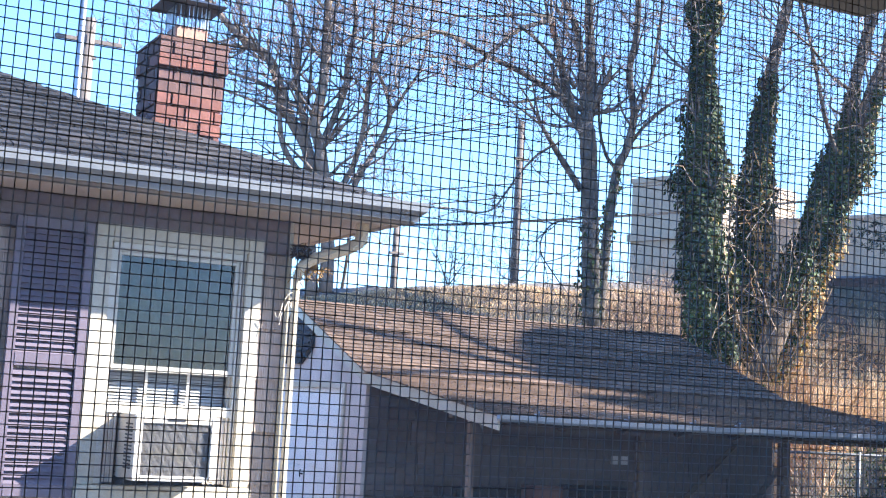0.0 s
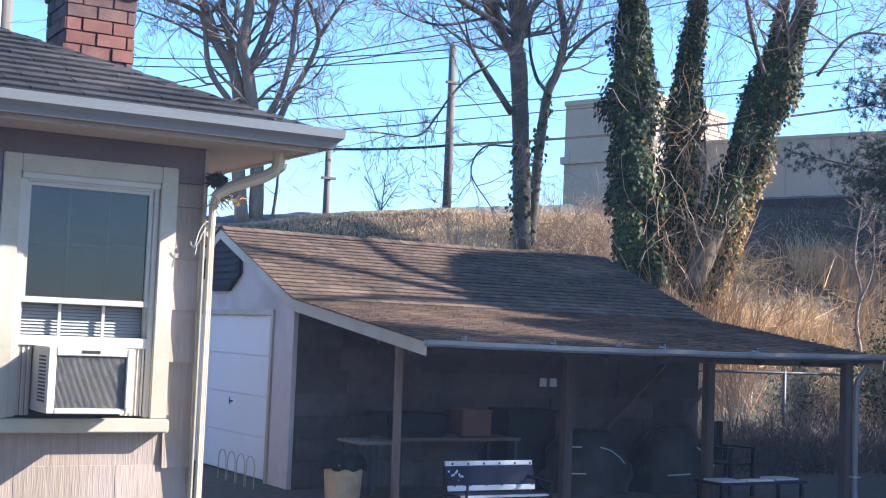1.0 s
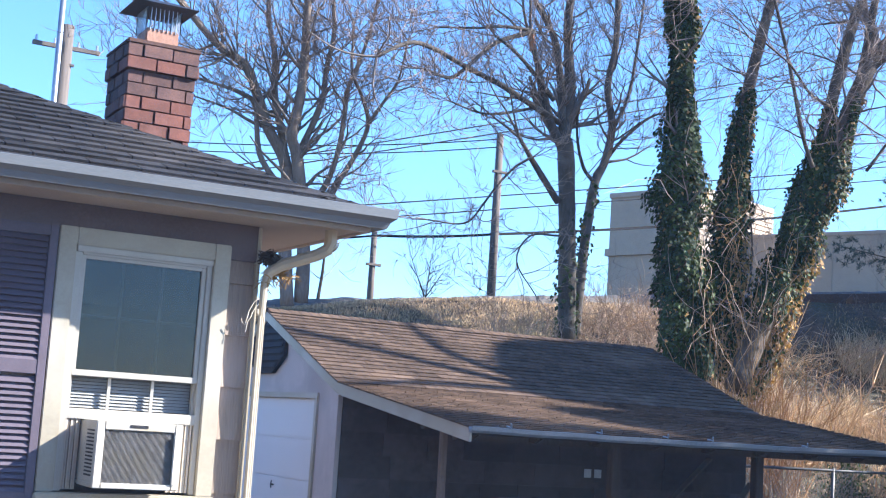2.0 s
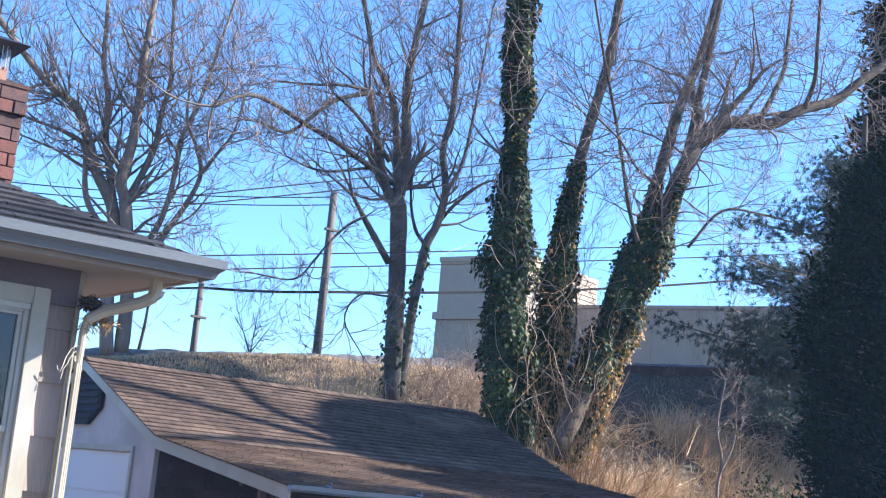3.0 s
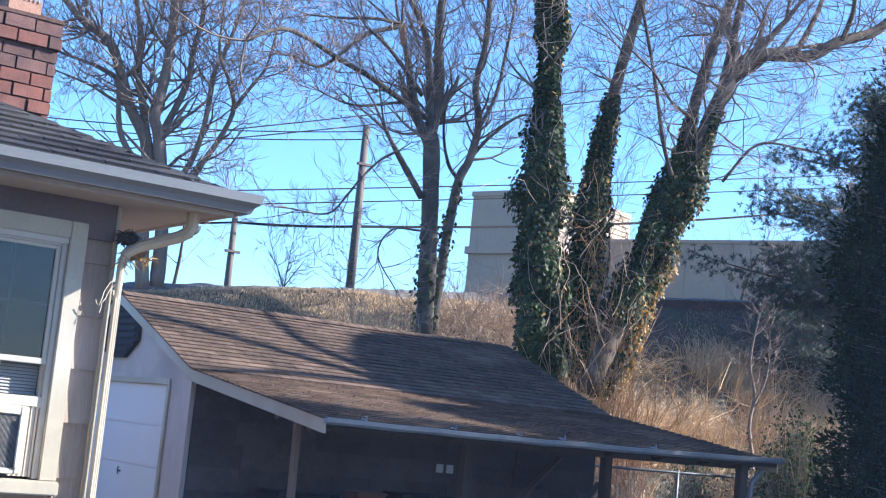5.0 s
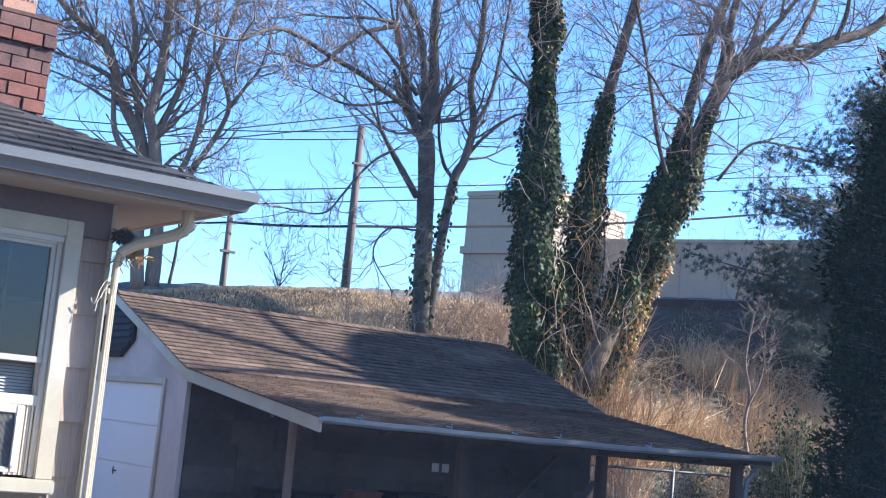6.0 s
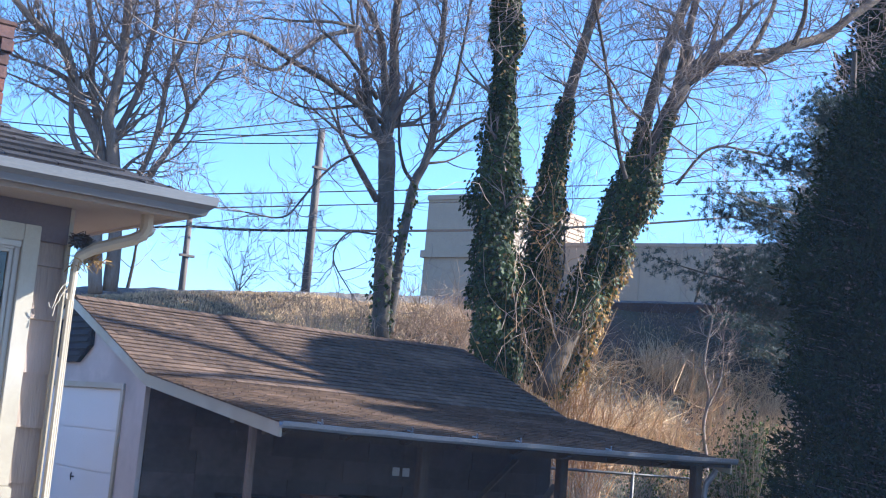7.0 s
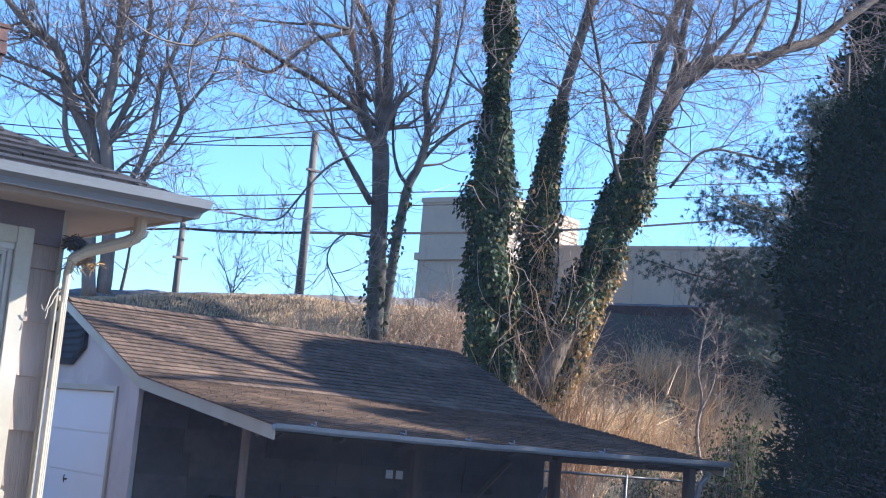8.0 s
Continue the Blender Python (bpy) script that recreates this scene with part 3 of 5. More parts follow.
def bird_nest():
    """A dark ball of mud and leaves with loose straw, wedged behind the elbow of the downspout."""
    rr = random.Random(17)
    n = thing("bird_nest", "dark old bird nest of twigs on the downspout elbow", "nest")
    c = Vector((2.885, 7.5, 2.745))
    g = Geo()
    for i in range(420):
        d = Vector((rr.gauss(0, 1), rr.gauss(0, 1), rr.gauss(0, 0.8))).normalized()
        p = c + Vector((d.x * 0.06, d.y * 0.05, d.z * 0.045)) * rr.uniform(0.3, 1.0)
        t = Vector((rr.gauss(0, 1), rr.gauss(0, 1), rr.gauss(0, 0.6))).normalized() * rr.uniform(0.012, 0.035)
        g.tube([p - t, p + Vector((0, 0, 0.006)), p + t], 0.0035, 4, caps=False)
    part("twig_ball", g, NEST, n, "matted dark twigs")["kind"] = "stuff"
    g = Geo()
    for i in range(70):
        p = Vector((rr.uniform(2.84, 3.05), rr.uniform(7.46, 7.54), 0))
        p.z = 2.655 + (p.x - 2.88) * 0.25 - rr.uniform(0.0, 0.05)
        t = Vector((rr.gauss(0, 1), rr.gauss(0, 0.3), rr.gauss(-0.5, 0.6))).normalized() * rr.uniform(0.03, 0.09)
        g.tube([p, p + t * 0.5 + Vector((0, 0, 0.008)), p + t], 0.003, 3, caps=False)
    part("loose_straw", g, SUNLIT_LEAF_STRAW, n, "brown straw hanging below the pipe")["kind"] = "stuff"


bird_nest()


def air_conditioner():
    x0, x1, y0, y1, z0, z1 = 1.888, 2.365, 7.25, 7.62, 1.38, 1.738
    a = thing("air_conditioner", "old off-white window air conditioner with dark coil face", "air conditioner")
    g = Geo().box(x0, x1, y0 + 0.012, y1, z1 - 0.03, z1, 0.006).box(x0, x1, y0 + 0.012, y1, z0, z0 + 0.03, 0.006).box(x0 + 0.002, x0 + 0.012, y0 + 0.02, y1, z0 + 0.03, z1 - 0.03).box(x1 - 0.012, x1 - 0.002, y0 + 0.02, y1, z0 + 0.03, z1 - 0.03)
    part("casing", g, AC_WHITE, a)
    g = Geo().box(x0, x0 + 0.045, y0, y0 + 0.02, z0, z1, 0.005).box(x1 - 0.045, x1, y0, y0 + 0.02, z0, z1, 0.005).box(x0 + 0.045, x1 - 0.045, y0, y0 + 0.02, z1 - 0.045, z1, 0.004).box(x0 + 0.045, x1 - 0.045, y0, y0 + 0.02, z0, z0 + 0.03, 0.004)
    part("front_frame", g, AC_WHITE, a, "stained off-white front frame")
    part("coil", Geo().box(x0 + 0.04, x1 - 0.04, y0 + 0.02, y0 + 0.03, z0 + 0.025, z1 - 0.04), AC_COIL, a, "dark dusty condenser coil")
    fin = Geo()
    for i in range(60):
        x = x0 + 0.047 + i * 0.0064
        fin.box(x, x + 0.0018, y0 + 0.012, y0 + 0.02, z0 + 0.03, z1 - 0.045)
    part("fins", fin, AC_COIL, a)
    part("handle_rail", Geo().box(x1 - 0.05, x1 - 0.02, y0 - 0.012, y0, z0 + 0.03, z1 - 0.06, 0.005), AC_WHITE, a)
    part("badge", Geo().box(x0 + 0.18, x0 + 0.28, y0 - 0.003, y0 + 0.001, z1 - 0.03, z1 - 0.014), DARK_METAL, a, "plain dark badge")
    lv = Geo()
    for j in range(2):
        for i in range(13):
            z = z0 + 0.06 + i * 0.02
            lv.box(x0 - 0.002, x0 + 0.003, y0 + 0.05 + j * 0.075, y0 + 0.115 + j * 0.075, z, z + 0.009)
    part("side_vents", lv, DARK_METAL, a, "dark louvre slots in the side")


air_conditioner()


def chimney():
    c = thing("chimney", "red brick chimney with sooty bands and a metal cap", "chimney")
    x0, x1, y0, y1 = 2.31, 2.765, 8.75, 9.25
    c.location = (-0.05, 0, -0.125)
    part("core", Geo().box(x0 + 0.012, x1 - 0.012, y0 + 0.012, y1 - 0.012, 3.2, 4.33), MORTAR, c)
    z, row, h = 3.30, 0, 0.088
    rr = random.Random(5)
    while z < 4.35:
        out = 0.018 if z > 4.1 else 0.0
        dark = 3.94 < z < 4.14 or z > 4.26
        m = SOOT_BRICK if dark else BRICK
        o0 = 0.098 * (row % 2)
        for face in range(4):
            L = (x1 - x0 if face in (0, 3) else 0.5) + 2 * out
            u = -o0
            while u < L - 0.02:
                a, b = max(u, 0.0), min(u + 0.2, L)
                if b - a > 0.03:
                    j = rr.uniform(0, 0.016) + out
                    if face == 0:
                        q = (x0 - out + a, x0 - out + b, y0 - j, y0 + 0.03, z, z + h - 0.007)
                    elif face == 1:
                        q = (x0 - j, x0 + 0.03, y0 - out + a + 0.0, y0 - out + b, z + 0.001, z + h - 0.008)
                    elif face == 2:
                        q = (x1 - 0.03, x1 + j, y0 - out + a, y0 - out + b, z + 0.001, z + h - 0.008)
                    else:
                        q = (x0 - out + a, x0 - out + b, y1 - 0.03, y1 + j, z, z + h - 0.007)
                    w = (q[1] - q[0], q[3] - q[2], q[5] - q[4])
                    o = part("brick", Geo().box(0, w[0] - (0.006 if face in (0, 3) else 0), 0, w[1] - (0.006 if face in (1, 2) else 0), 0, w[2], 0.003), m if rr.random() > 0.35 else SOOT_BRICK, c)
                    o.location = (q[0], q[2], q[4])
                u += 0.204
        z += h
        row += 1
    part("crown", Geo().box(x0 - 0.03, x1 + 0.03, y0 - 0.03, y1 + 0.03, 4.345, 4.385, 0.012), MORTAR, c, "weathered mortar crown")
    part("flue", Geo().box(2.44, 2.67, 8.88, 9.11, 4.385, 4.52, 0.01), CLAY, c, "orange clay flue liner")
    cap = part("cap", Geo().add([(2.32, 8.76, 4.665), (2.765, 8.76, 4.665), (2.765, 9.2, 4.665), (2.32, 9.2, 4.665), (2.5, 8.92, 4.73), (2.62, 8.92, 4.73), (2.62, 9.06, 4.73), (2.5, 9.06, 4.73)],
                              [(3, 2, 1, 0), (0, 1, 5, 4), (1, 2, 6, 5), (2, 3, 7, 6), (3, 0, 4, 7), (4, 5, 6, 7)]), DARK_METAL, c, "dark sheet-metal chimney cap")
    g = Geo()
    for i in range(9):
        t = i / 8 * 0.24
        for a, b in (((2.435 + t, 8.875), (2.435 + t, 8.875)), ((2.435 + t, 9.115), (2.435 + t, 9.115)), ((2.435, 8.875 + t), (2.435, 8.875 + t)), ((2.675, 8.875 + t), (2.675, 8.875 + t))):
            g.tube([(*a, 4.5), (*b, 4.66)], 0.004, 4)
    part("spark_mesh", g, GALV, cap, "galvanized spark mesh")


chimney()


# ---- garage with its lean-to ----
GX0, GX1 = 6.66, 12.95
GY0, GY1, RY, RZ = 14.67, 19.3, 17.0, 3.2
LY, LZ = 11.38, 1.825            # lean-to eave


def garage():
    g = thing("garage", "detached garage with pale walls, white door and brown shingle roof", "garage")
    # gable wall facing the yard, with the door opening
    dy0, dy1, dz = 15.33, 18.2, 2.05
    w = Geo().prism([(GY0, 0), (dy0, 0), (dy0, dz), (dy1, dz), (dy1, 0), (GY1, 0), (GY1, 2.2), (RY, RZ - 0.06), (GY0, 2.2)], "x", GX0, GX0 + 0.05)
    part("gable_wall", w, GARAGE_WALL, g, "pinkish grey gable wall")
    part("side_wall", Geo().box(GX0 + 0.05, GX1 - 0.15, GY0 + 0.02, GY0 + 0.15, 0, 2.24), WALL_IN_SHADE, g, "side wall under the lean-to, shade put into its colour")
    part("side_wall", Geo().box(GX0 + 0.15, GX1 - 0.15, GY1 - 0.15, GY1, 0, 2.24), WALL_IN_SHADE, g)
    part("end_wall", Geo().prism([(GY0 + 0.02, 0), (GY1, 0), (GY1, 2.2), (RY, RZ - 0.06), (GY0 + 0.02, 2.2)], "x", GX1 - 0.15, GX1), WALL_IN_SHADE, g)
    rr = random.Random(21)
    for r in range(8):
        x = GX0 + 0.054
        while x < GX1 - 0.05:
            b = min(x + rr.uniform(0.5, 0.75), GX1)
            o = part("siding_shingle", Geo().box(0, b - x - 0.006, -rr.uniform(0.006, 0.014), 0.02, 0, 0.27), WALL_IN_SHADE, g)
            o.location = (x, GY0, 0.04 + r * 0.275)
            x = b
    # corner and door trim
    part("corner_board", Geo().box(GX0 - 0.02, GX0 + 0.022, GY0 - 0.02, GY0 + 0.06, 0, 2.2, 0.004), GARAGE_WALL, g)
    part("door_trim", Geo().box(GX0 - 0.03, GX0 + 0.0, dy0 - 0.07, dy0, 0, dz + 0.07, 0.004).box(GX0 - 0.03, GX0, dy1, dy1 + 0.07, 0, dz + 0.07, 0.004).box(GX0 - 0.03, GX0, dy0, dy1, dz, dz + 0.07, 0.004), TRIM, g, "white door trim")
    door = part("door", Geo().box(GX0 + 0.05, GX0 + 0.07, dy0, dy1, 0.02, dz), DOOR_WHITE, g, "white sectional overhead door")
    for i in range(4):
        part("door_panel", Geo().box(GX0 + 0.025, GX0 + 0.05, dy0 + 0.01, dy1 - 0.01, 0.03 + i * 0.505, 0.03 + i * 0.505 + 0.498, 0.006), DOOR_WHITE, door)
    part("door_handle", Geo().tube([(GX0 - 0.0, 16.6, 0.88), (GX0 - 0.01, 16.6, 0.93), (GX0 - 0.0, 16.6, 0.98)], 0.008, 6).box(GX0 + 0.005, GX0 + 0.028, 16.57, 16.63, 0.915, 0.935), DARK_METAL, door, "dark turn handle")
    # louvre under the peak
    oc = [(17.02 + 0.7 * math.cos(a), 2.73 + 0.4 * math.sin(a)) for a in [math.pi / 8 + k * math.pi / 4 for k in range(8)]]
    v = part("gable_vent", Geo().prism(oc, "x", GX0 - 0.06, GX0 - 0.005), VENT, g, "dark octagonal gable vent")
    for i in range(7):
        z = 2.44 + i * 0.09
        hw = 0.6 if 2.5 < z < 2.95 else 0.4
        o = part("louvre", Geo().add([(GX0 - 0.085, 17.02 - hw, z), (GX0 - 0.085, 17.02 + hw, z), (GX0 - 0.06, 17.02 + hw, z + 0.06), (GX0 - 0.06, 17.02 - hw, z + 0.06), (GX0 - 0.06, 17.02 - hw, z), (GX0 - 0.06, 17.02 + hw, z)], [(0, 1, 2, 3), (0, 4, 5, 1), (0, 3, 4), (1, 5, 2)]), VENT, v)
    # roof deck and shingles; one break where the lean-to begins
    x0, x1 = 6.57, 13.0
    prof = [(LY, LZ), (14.52, 2.245), (RY, RZ), (19.5, 2.1)]
    und = [(y, z - 0.07) for y, z in prof[::-1]]
    part("roof_deck", Geo().prism([(y, z - 0.005) for y, z in prof] + und, "x", x0 + 0.02, x1 - 0.02), FELT, g)
    rk = Geo()
    for (ya, za), (yb, zb) in zip(prof[:-1], prof[1:]):
        for xa in (x0, x1 - 0.025):
            rk.prism([(ya, za - 0.006), (yb, zb - 0.006), (yb, zb - 0.14), (ya, za - 0.14)], "x", xa - 0.003, xa + 0.022)
    part("barge_board", rk, TRIM, g, "white barge boards along the roof edge")
    tabs = []
    for i, ((ya, za), (yb, zb)) in enumerate(zip(prof[:-1], prof[1:])):
        if i == 2:
            ya, za, yb, zb = yb, zb, ya, za
        L = math.hypot(yb - ya, zb - za)
        tabs += roof_shingles((x0 - 0.022, ya, za), (1, 0, 0), (0, yb - ya, zb - za), [(0, 0), (x1 - x0 + 0.044, 0), (x1 - x0 + 0.044, L + 0.02), (0, L + 0.02)], 0.3, 0.142, seed=30 + i)
    tabs.sort(key=lambda p: (p[0] - Vector((9.0, 11.4, 1.8))).length)
    shingle_parts(tabs, g, ROOF_BROWN_PIECE, ROOF_BROWN, 300, "worn brown asphalt shingles")
    for i in range(int((x1 - x0) / 0.15)):
        o = part("ridge_cap", Geo().add([(0, -0.14, -0.058), (0, 0, 0), (0, 0.14, -0.058), (0.29, -0.14, -0.07), (0.29, 0, -0.012), (0.29, 0.14, -0.07)], [(0, 1, 4, 3), (1, 2, 5, 4)]), ROOF_BROWN_PIECE, g)
        o.location = (x0 + i * 0.15, RY, RZ + 0.035)
    # gutter along the lean-to eave, a little bent
    gt = Geo()
    n = 24
    pr = [(0.0, 0.0), (-0.004, -0.06), (-0.05, -0.064), (-0.07, -0.04), (-0.075, 0.0), (-0.067, 0.003), (-0.06, -0.035), (-0.012, -0.05)]
    for i in range(n + 1):
        x = x0 - 0.02 + (x1 - x0 + 0.04) * i / n
        sag = 0.003 * math.sin(i * 1.7) + (0.006 if abs(x - 9.9) < 0.5 else 0) - 0.012 * math.sin(math.pi * i / n) + 0.03 * max(0, i / n - 0.55) / 0.45
        gt.v += [(x, LY - 0.005 + u, LZ + 0.012 + w + sag) for u, w in pr]
    k = len(pr)
    gt.f = [(i * k + j, i * k + (j + 1) % k, (i + 1) * k + (j + 1) % k, (i + 1) * k + j) for i in range(n) for j in range(k)] + [tuple(range(k)), tuple(range(n * k, (n + 1) * k))]
    gut = part("gutter", gt, STEEL_GUTTER, g, "bent grey eave gutter")
    for x in (7.02, 8.1, 8.95, 9.55, 10.9):
        part("gutter_hanger", Geo().tube([(x, LY + 0.06, LZ + 0.03), (x, LY - 0.03, LZ + 0.02), (x - 0.02, LY - 0.05, LZ + 0.06)], 0.009, 5), GALV, gut)
    ds = Geo().tube([(12.75, 11.42, 1.72), (12.75, 11.45, 1.66), (12.68, 11.5, 1.55), (12.66, 11.5, 1.4), (12.66, 11.5, 0.25), (12.63, 11.46, 0.16), (12.55, 11.4, 0.1)], 0.035, 8)
    part("downspout", ds, GUTTER, gut, "pale downspout on the end post")
    part("downspout_strap", Geo().box(12.61, 12.72, 11.455, 11.56, 0.38, 0.4), GALV, gut)
    # posts and beam
    for x, y, lean in ((7.03, 12.7, -0.01), (9.25, 12.7, 0.0), (11.4, 12.7, -0.01), (12.6, 11.6, 0.0)):
        w = 0.036 if x < 8 else 0.058
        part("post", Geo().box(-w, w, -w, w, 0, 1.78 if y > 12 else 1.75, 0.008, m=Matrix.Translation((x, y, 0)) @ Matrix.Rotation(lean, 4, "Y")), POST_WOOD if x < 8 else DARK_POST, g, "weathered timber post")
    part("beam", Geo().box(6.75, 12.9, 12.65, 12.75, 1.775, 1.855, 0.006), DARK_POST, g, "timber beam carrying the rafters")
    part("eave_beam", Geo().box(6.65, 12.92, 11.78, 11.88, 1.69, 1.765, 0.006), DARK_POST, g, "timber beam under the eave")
    for i in range(9):
        x = 6.75 + i * 0.75
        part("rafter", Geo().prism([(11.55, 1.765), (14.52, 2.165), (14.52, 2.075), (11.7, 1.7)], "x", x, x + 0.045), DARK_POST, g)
    part("corner_brace", Geo().tube([(12.62, 11.66, 1.25), (12.98, 11.66, 1.64)], 0.03, 4), OLD_WOOD, g)


ROOF_BROWN_PIECE = mat("brown_shingle_piece", (0.135, 0.092, 0.064), (0.053, 0.037, 0.028), 12, 0.95, bump=0.6, fine=150, vary=0.24, stain=(0.155, 0.106, 0.074), spec=0.2)
garage()


# ---- trees ----
def smooth_path(pts, per=5):
    pts = [Vector(p) for p in pts]
    q = [pts[0] * 2 - pts[1]] + pts + [pts[-1] * 2 - pts[-2]]
    out = []
    for i in range(1, len(q) - 2):
        a, b, c, d = q[i - 1:i + 3]
        for k in range(per):
            t = k / per
            out.append(0.5 * ((2 * b) + (c - a) * t + (2 * a - 5 * b + 4 * c - d) * t * t + (3 * b - a - 3 * c + d) * t ** 3))
    out.append(pts[-1])
    return out


def grow(limbs, twigs, p, d, length, r, depth, rr, droop=0.0):
    """One branch and, from it, its own branches."""
    n = 5 if depth > 0 else 4
    pts, rad = [p], [r]
    for i in range(n):
        d = (d + Vector((rr.gauss(0, 0.17), rr.gauss(0, 0.17), rr.gauss(0.1, 0.13) - droop))).normalized()
        p = p + d * length / n
        pts.append(p)
        rad.append(r * (1 - 0.75 * (i + 1) / n))
    (limbs if r > 0.022 else twigs).tube(pts, rad, 5 if r > 0.022 else 3, caps=False)
    if depth <= 0:
        return
    for i in range(rr.randint(2, 4)):
        j = rr.randint(1, n)
        ax = rv_of(rr)
        q = (pts[j] - pts[j - 1]).normalized()
        side = (ax - q * ax.dot(q)).normalized()
        nd = (q * rr.uniform(0.5, 1.0) + side * rr.uniform(0.4, 0.9)).normalized()
        grow(limbs, twigs, pts[j], nd, length * rr.uniform(0.5, 0.85), max(rad[j] * 0.68, 0.0066), depth - 1, rr, droop)


def rv_of(rr):
    return Vector((rr.gauss(0, 1), rr.gauss(0, 1), rr.gauss(0, 1)))


def bare_tree(name_label, stems, radii, seed, side_len=1.8, side_depth=3, per_m=1.6, first=0.35, tip=0.35, thick=(0.14, 0.32), droop=0.0, bark=None, trunk_tip=None):
    rr = random.Random(seed)
    t = thing("tree", name_label, "tree")
    limbs, twigs = Geo(), Geo()
    for si, (st, r0) in enumerate(zip(stems, radii)):
        path = smooth_path(st)
        n = len(path)
        tp = trunk_tip if si == 0 and trunk_tip else tip
        rad = [r0 * (1 - (1 - tp) * i / (n - 1)) * rr.uniform(0.94, 1.06) for i in range(n)]
        tr = Geo().tube(path, rad, 10 if r0 > 0.1 else 7)
        part("trunk" if si == 0 else "limb", tr, bark or BARK, t, smooth=True)
        L = sum((b - a).length for a, b in zip(path, path[1:]))
        low = first if si == 0 else 0.15
        for _ in range(int(L * per_m * (1 - low))):
            k = rr.randint(int(n * low), n - 1)
            q = (path[min(k + 1, n - 1)] - path[max(k - 1, 0)]).normalized()
            ax = rv_of(rr)
            side = (ax - q * ax.dot(q)).normalized()
            nd = (q * rr.uniform(0.15, 0.8) + side * rr.uniform(0.6, 1.0)).normalized()
            grow(limbs, twigs, path[k], nd, side_len * rr.uniform(0.5, 1.1), min(0.05, max(0.014, rad[k] * rr.uniform(*thick))), side_depth if rr.random() < 0.75 else side_depth - 1, rr, droop)
        for _ in range(3):
            grow(limbs, twigs, path[-1], (path[-1] - path[-2]).normalized() + rv_of(rr) * 0.3, side_len * 1.2, rad[-1] * 0.7, side_depth, rr, droop)
    part("branches", limbs, BRANCH, t, "forking bare branches", smooth=True)["kind"] = "stuff"
    part("twigs", twigs, TWIG, t, "fine bare winter twigs")["kind"] = "stuff"
    return t


def ivy_on(tree, path, r_of, count, seed, dry=0.0, size=0.11, sun_side=0.0):
    rr = random.Random(seed)
    path = smooth_path(path)
    g, dg = Geo(), Geo()
    for _ in range(count):
        k = rr.randrange(len(path) - 1)
        f = rr.random()
        p = path[k].lerp(path[k + 1], f)
        u = (k + f) / (len(path) - 1)
        a = rr.uniform(0, 2 * math.pi)
        out = Vector((math.cos(a), math.sin(a), 0))
        bulge = 0.78 + 0.75 * noise.noise((p.x * 1.1 + out.x * 1.3, p.y * 1.1 + out.y * 1.3, p.z * 1.1))
        r = r_of(u) * bulge * rr.uniform(0.6, 1.08)
        q = p + out * r + Vector((0, 0, rr.uniform(-0.1, 0.1)))
        d = (Vector((0, 0, -1)) + out * rr.uniform(0.1, 0.7) + rv_of(rr) * 0.35)
        nn = (out + rv_of(rr) * 0.4)
        s = size * rr.uniform(0.6, 1.3)
        # dry: share of golden leaves, most on +x to paint the sunlit edge
        (dg if rr.random() < dry * (1.6 if out.x > 0.2 else 0.4) else g).leaf(q, d, nn, s, s * 0.9)
    part("ivy", g, IVY, tree, "glossy green ivy")["kind"] = "stuff"
    if dg.v:
        part("dry_leaves", dg, SUNLIT_LEAF_STRAW, tree, "leaves coloured golden as if sunlit")["kind"] = "stuff"


def vines_on(tree, path, spread, count, seed, material, r=0.0075):
    rr = random.Random(seed)
    path = smooth_path(path)
    g = Geo()
    for _ in range(count):
        k = rr.randrange(len(path) // 2)
        p = path[k] + Vector((rr.uniform(-spread, spread), -rr.uniform(0, spread), 0))
        pts, d = [p], Vector((rr.uniform(-0.3, 0.3), rr.uniform(-0.2, 0.2), 1))
        for _ in range(rr.randint(6, 12)):
            d = (d + rv_of(rr) * 0.35).normalized()
            p = p + d * rr.uniform(0.15, 0.4)
            pts.append(p)
        g.tube(pts, [r * (1 - 0.6 * i / len(pts)) for i in range(len(pts))], 4, caps=False)
    part("vines", g, material, tree, "bare climbing vines")["kind"] = "stuff"


# stems of the trees behind the garage, trunk first
A = [
    [(10.07, 25.0, 3.97), (9.93, 25.03, 5.2), (9.85, 25.06, 6.72), (9.4, 25.09, 7.48), (9.13, 25.11, 8.11), (8.84, 25.14, 8.67), (8.36, 25.17, 8.93), (7.9, 25.2, 9.29), (6.56, 25.29, 10.59)],
    [(10.36, 25.0, 4.06), (10.29, 24.93, 5.25), (9.99, 24.86, 6.89), (9.8, 24.79, 7.35), (9.88, 24.71, 8.1), (9.89, 24.64, 9.01), (9.83, 24.57, 9.67), (9.83, 24.5, 10.35), (9.83, 24.33, 12.29)],
    [(9.82, 25.0, 6.74), (9.69, 25.08, 7.43), (9.51, 25.16, 8.2), (9.48, 25.24, 9.02), (9.33, 25.32, 9.7), (9.3, 25.4, 10.41), (9.23, 25.59, 12.35)],
    [(10.05, 25.0, 7.04), (10.25, 24.92, 7.58), (10.43, 24.84, 8.25), (10.42, 24.76, 8.81), (10.5, 24.68, 9.52), (10.39, 24.6, 10.29), (10.15, 24.43, 12.21)],
]
